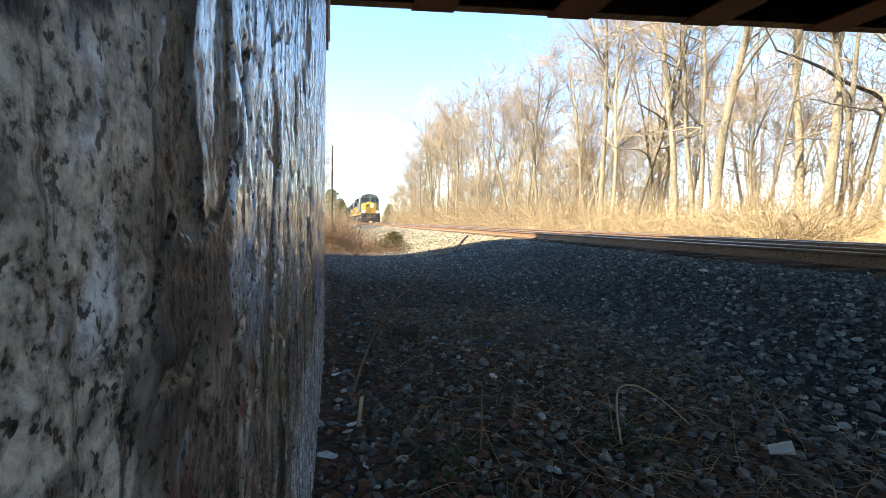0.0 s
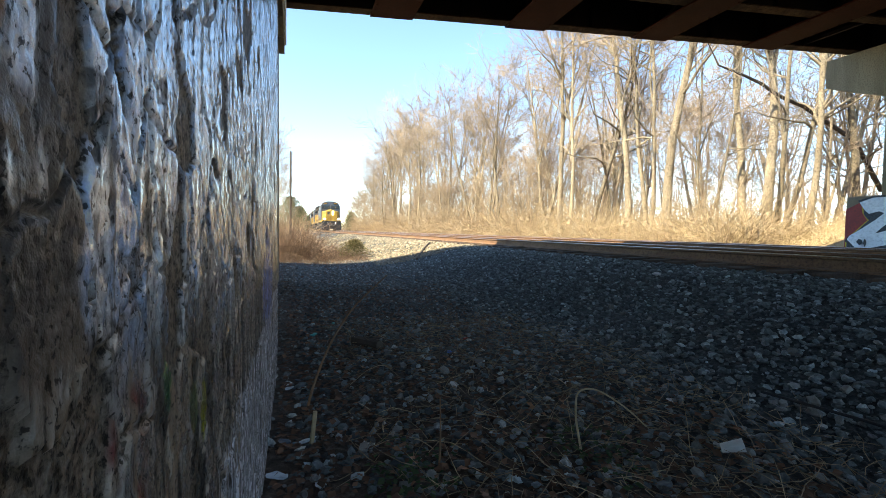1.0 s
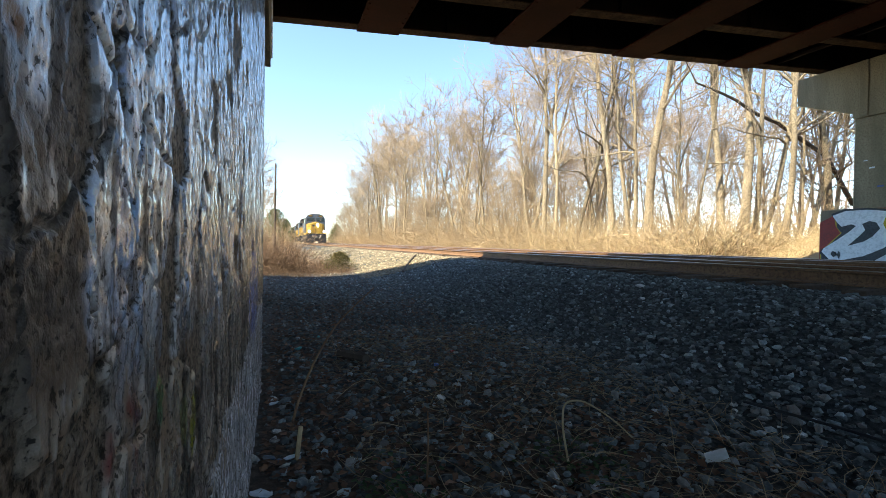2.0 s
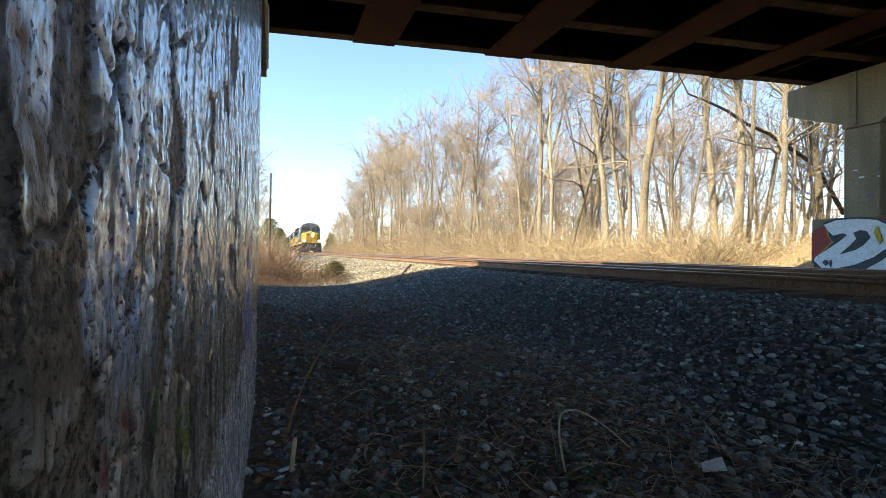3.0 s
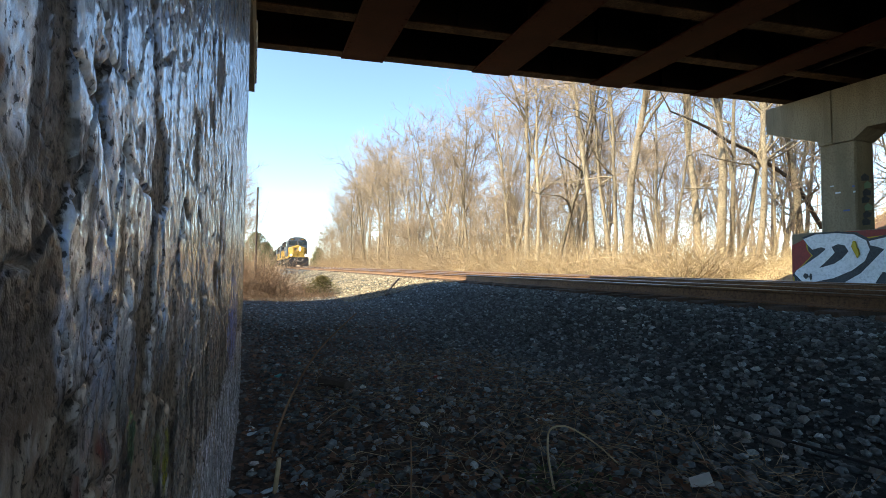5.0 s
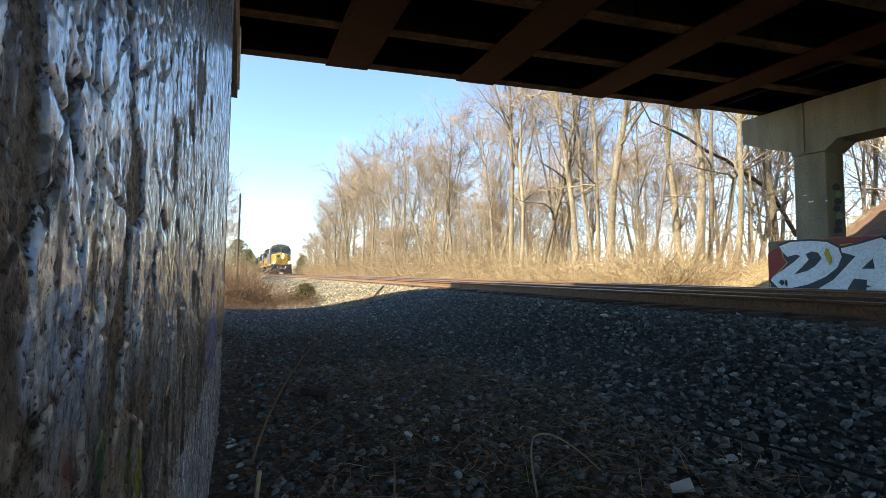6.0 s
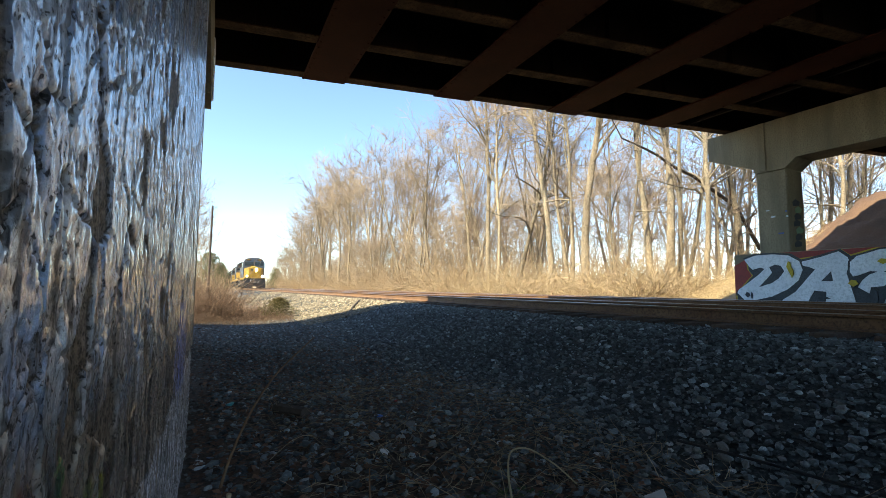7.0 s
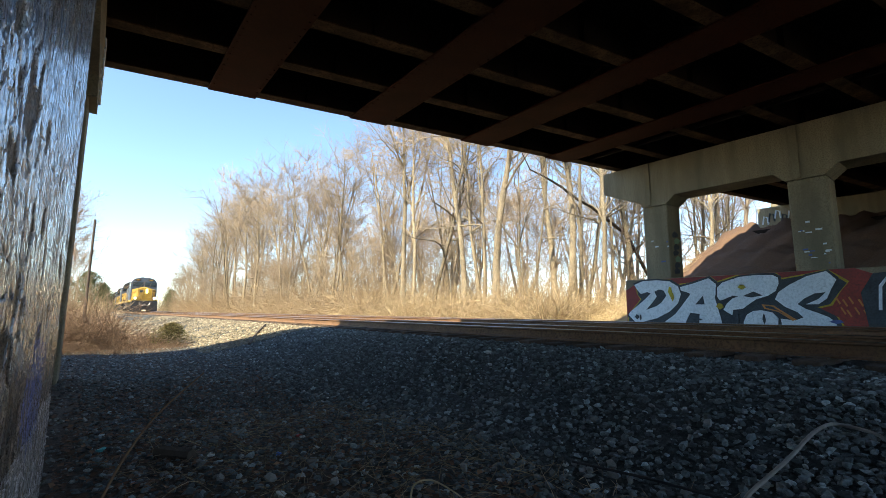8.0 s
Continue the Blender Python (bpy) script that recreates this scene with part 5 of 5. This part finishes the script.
crumpled("plastic_scrap", 1.0, 3.4, 0.07, M_PAPER, "pale plastic scrap on the dirt", 5)
crumpled("plastic_scrap", 0.17, 5.2, 0.07, M_CYANP, "teal plastic scrap by the wall", 6)
crumpled("plastic_scrap", 0.4, 5.8, 0.05, M_CYANP, "teal plastic scrap by the wall", 7)
lr = np.random.default_rng(77)
for k in range(26):
    crumpled("paint_chip", -0.1 + abs(lr.normal(0, 0.12)), 1.6 + 2.8 * lr.random(), lr.uniform(0.03, 0.08), [M_PAPER, M_PWHITE, M_TBLUE][k % 3], "pale fallen paint chip at the foot of the wall", 100 + k, 0.25)
solid("wood_block", Geo().tube([(0.50, 4.68, 0.06), (0.68, 4.40, 0.07)], [0.05, 0.045], 8), M_WEATHERWOOD, "short grey wood offcut on the dirt", "wood")
solid("plank", Geo().tube([(3.35, 13.2, float(land(3.35, 13.2)) + 0.05), (4.1, 15.2, float(land(4.1, 15.2)) + 0.06), (4.9, 17.2, float(land(4.9, 17.2)) + 0.06)], [0.035, 0.035, 0.03], 6), M_WEATHERWOOD, "dark old timber lying on the sunlit ballast", "wood")
solid("iron_rod", Geo().tube([(2.55, 2.45, 0.16), (2.62, 2.0, 0.17), (2.66, 1.6, 0.17)], [0.008] * 3, 6), M_TDARK, "dark rod lying on the ballast", "rod")
M_STALK = weathered("dry_stalk", (0.30, 0.17, 0.09), (0.20, 0.115, 0.065), None, 4, 30, 0.85, bumpy=0.1, dist=0.002)


def stalk(pts, r0, r1, label, material=None):
    n = len(pts)
    t = np.linspace(0, n - 1, n * 4)
    p = np.array(pts, float)
    q = np.stack([np.interp(t, np.arange(n), p[:, k]) for k in range(3)], -1)
    for _ in range(3):
        q[1:-1] = q[:-2] * 0.25 + q[1:-1] * 0.5 + q[2:] * 0.25
    return solid("dry_stalk", Geo().tube(q, np.linspace(r0, r1, len(q)), 7), material or M_STALK, label, "stalk", "dry stalks")


stalk([(0.04, 3.3, -0.05), (0.08, 3.3, 0.13), (0.17, 3.3, 0.37), (0.30, 3.3, 0.59), (0.52, 3.3, 0.79)], 0.009, 0.004, "long thin brown stem arching from the dirt")
stalk([(0.06, 2.9, -0.06), (0.075, 2.9, 0.08), (0.082, 2.9, 0.15)], 0.012, 0.011, "short broken tan stalk by the wall", M_STRAW)
stalk([(0.61, 2.5, -0.02), (0.615, 2.5, 0.15), (0.61, 2.5, 0.31)], 0.005, 0.003, "thin upright dry stalk")
stalk([(1.30, 2.40, 0.0), (1.34, 2.52, 0.14), (1.46, 2.68, 0.2), (1.62, 2.72, 0.18), (1.73, 2.60, 0.1), (1.76, 2.48, 0.04)], 0.006, 0.004, "dry vine curling over the dirt", M_STRAW)
stalk([(0.92, 0.98, 0.02), (0.97, 0.96, 0.45), (1.03, 0.93, 0.75), (1.11, 0.90, 0.79), (1.18, 0.87, 0.83), (1.25, 0.85, 0.87), (1.31, 0.83, 0.885), (1.32, 0.79, 0.88), (1.28, 0.74, 0.88), (1.18, 0.68, 0.84)],
      0.0045, 0.0035, "pale grey vine looping up beside the path", weathered("pale_vine", (0.40, 0.37, 0.34), (0.30, 0.27, 0.25), None, 8, 40, 0.8))


def scatter_leaves(name, n, place, size, material, label, category):
    r = np.random.default_rng(n)
    x, y = place(r, n)
    z = land(x, y) + r.uniform(0.004, 0.035, n)
    s = size * r.uniform(0.5, 1.3, n)
    a = r.uniform(0, 6.28, n)
    g = Geo()
    for k in range(n):
        d, e = np.array([np.cos(a[k]), np.sin(a[k]), r.normal(0, 0.2)]) * s[k], np.array([-np.sin(a[k]), np.cos(a[k]), r.normal(0, 0.25)]) * s[k] * 0.36
        c = np.array([x[k], y[k], z[k]])
        up = np.array([0, 0, s[k] * 0.09])
        g.add([c - d / 2, c + e + up, c + d / 2, c - e + up, c + up * 0.1], [(0, 4, 1), (1, 4, 2), (2, 4, 3), (3, 4, 0)])
    return solid(name, g, material, label, category, kind="stuff")


scatter_leaves("dead_leaves", 6200, lambda r, n: (-0.1 + 2.4 * r.random(n) ** 1.3, 1.2 + 7 * r.random(n) ** 1.8), 0.048, M_LEAF, "brown dead leaves strewn over the dirt", "leaves")
scatter_leaves("far_leaves", 1500, lambda r, n: (-0.7 + 3.3 * r.random(n), 4.5 + 13 * r.random(n)), 0.06, M_LEAF, "brown dead leaves by the edge of the shade", "leaves")
scatter_leaves("green_weeds", 420, lambda r, n: (0.45 + r.normal(0, 0.12, n) + 0.9 * (r.random(n) < 0.5), 2.4 + r.normal(0, 0.18, n)), 0.035, M_GREEN, "small green weeds sprouting from the dirt", "weeds")


def straw(name, n, place, length, label):
    r = np.random.default_rng(n + 3)
    g = Geo()
    for _ in range(n):
        x, y = place(r)
        d = np.array([r.normal(0, 1), r.normal(0, 1), r.normal(0.12, 0.18)])
        p = wander((x, y, float(land(x, y)) + 0.012), d / np.linalg.norm(d), length * r.uniform(0.3, 1.2), 3, 0.25, -0.05, r)
        p[:, 2] = np.maximum(p[:, 2], land(p[:, 0], p[:, 1]) + 0.006)
        g.tube(p, [0.0022, 0.002, 0.0016, 0.001], 3, False)
    return solid(name, g, M_BRUSH, label, "straw", kind="stuff")


straw("loose_straw", 1900, lambda r: (0.2 + 2.4 * r.random() ** 0.8, 1.3 + 4.5 * r.random() ** 1.5), 0.28, "loose dry straw and thin twigs on the dirt")

# single stones that lie nearest the path
base = Geo().add(np.array(ICO) * (1 + rng.normal(0, 0.14, (12, 1))), ICO_F).mesh("stone", M_STONE1)
base2 = Geo().add(np.array(ICO) * (1 + rng.normal(0, 0.18, (12, 1))), ICO_F).mesh("stone", M_STONE1)
for k in range(300):
    x, y = 0.3 + 3.6 * rng.random(), 1.4 + 4.2 * rng.random() ** 1.2
    s = 0.014 + 0.022 * rng.random() ** 2
    o = part("stone", base if k % 2 else base2, None, ground)
    o.location = (x, y, float(land(x, y)) + s * 0.45)
    o.rotation_euler = (rng.uniform(0, 6), rng.normal(0, 0.3), rng.uniform(0, 6))
    o.scale = (s * 1.2, s, s * 0.7)
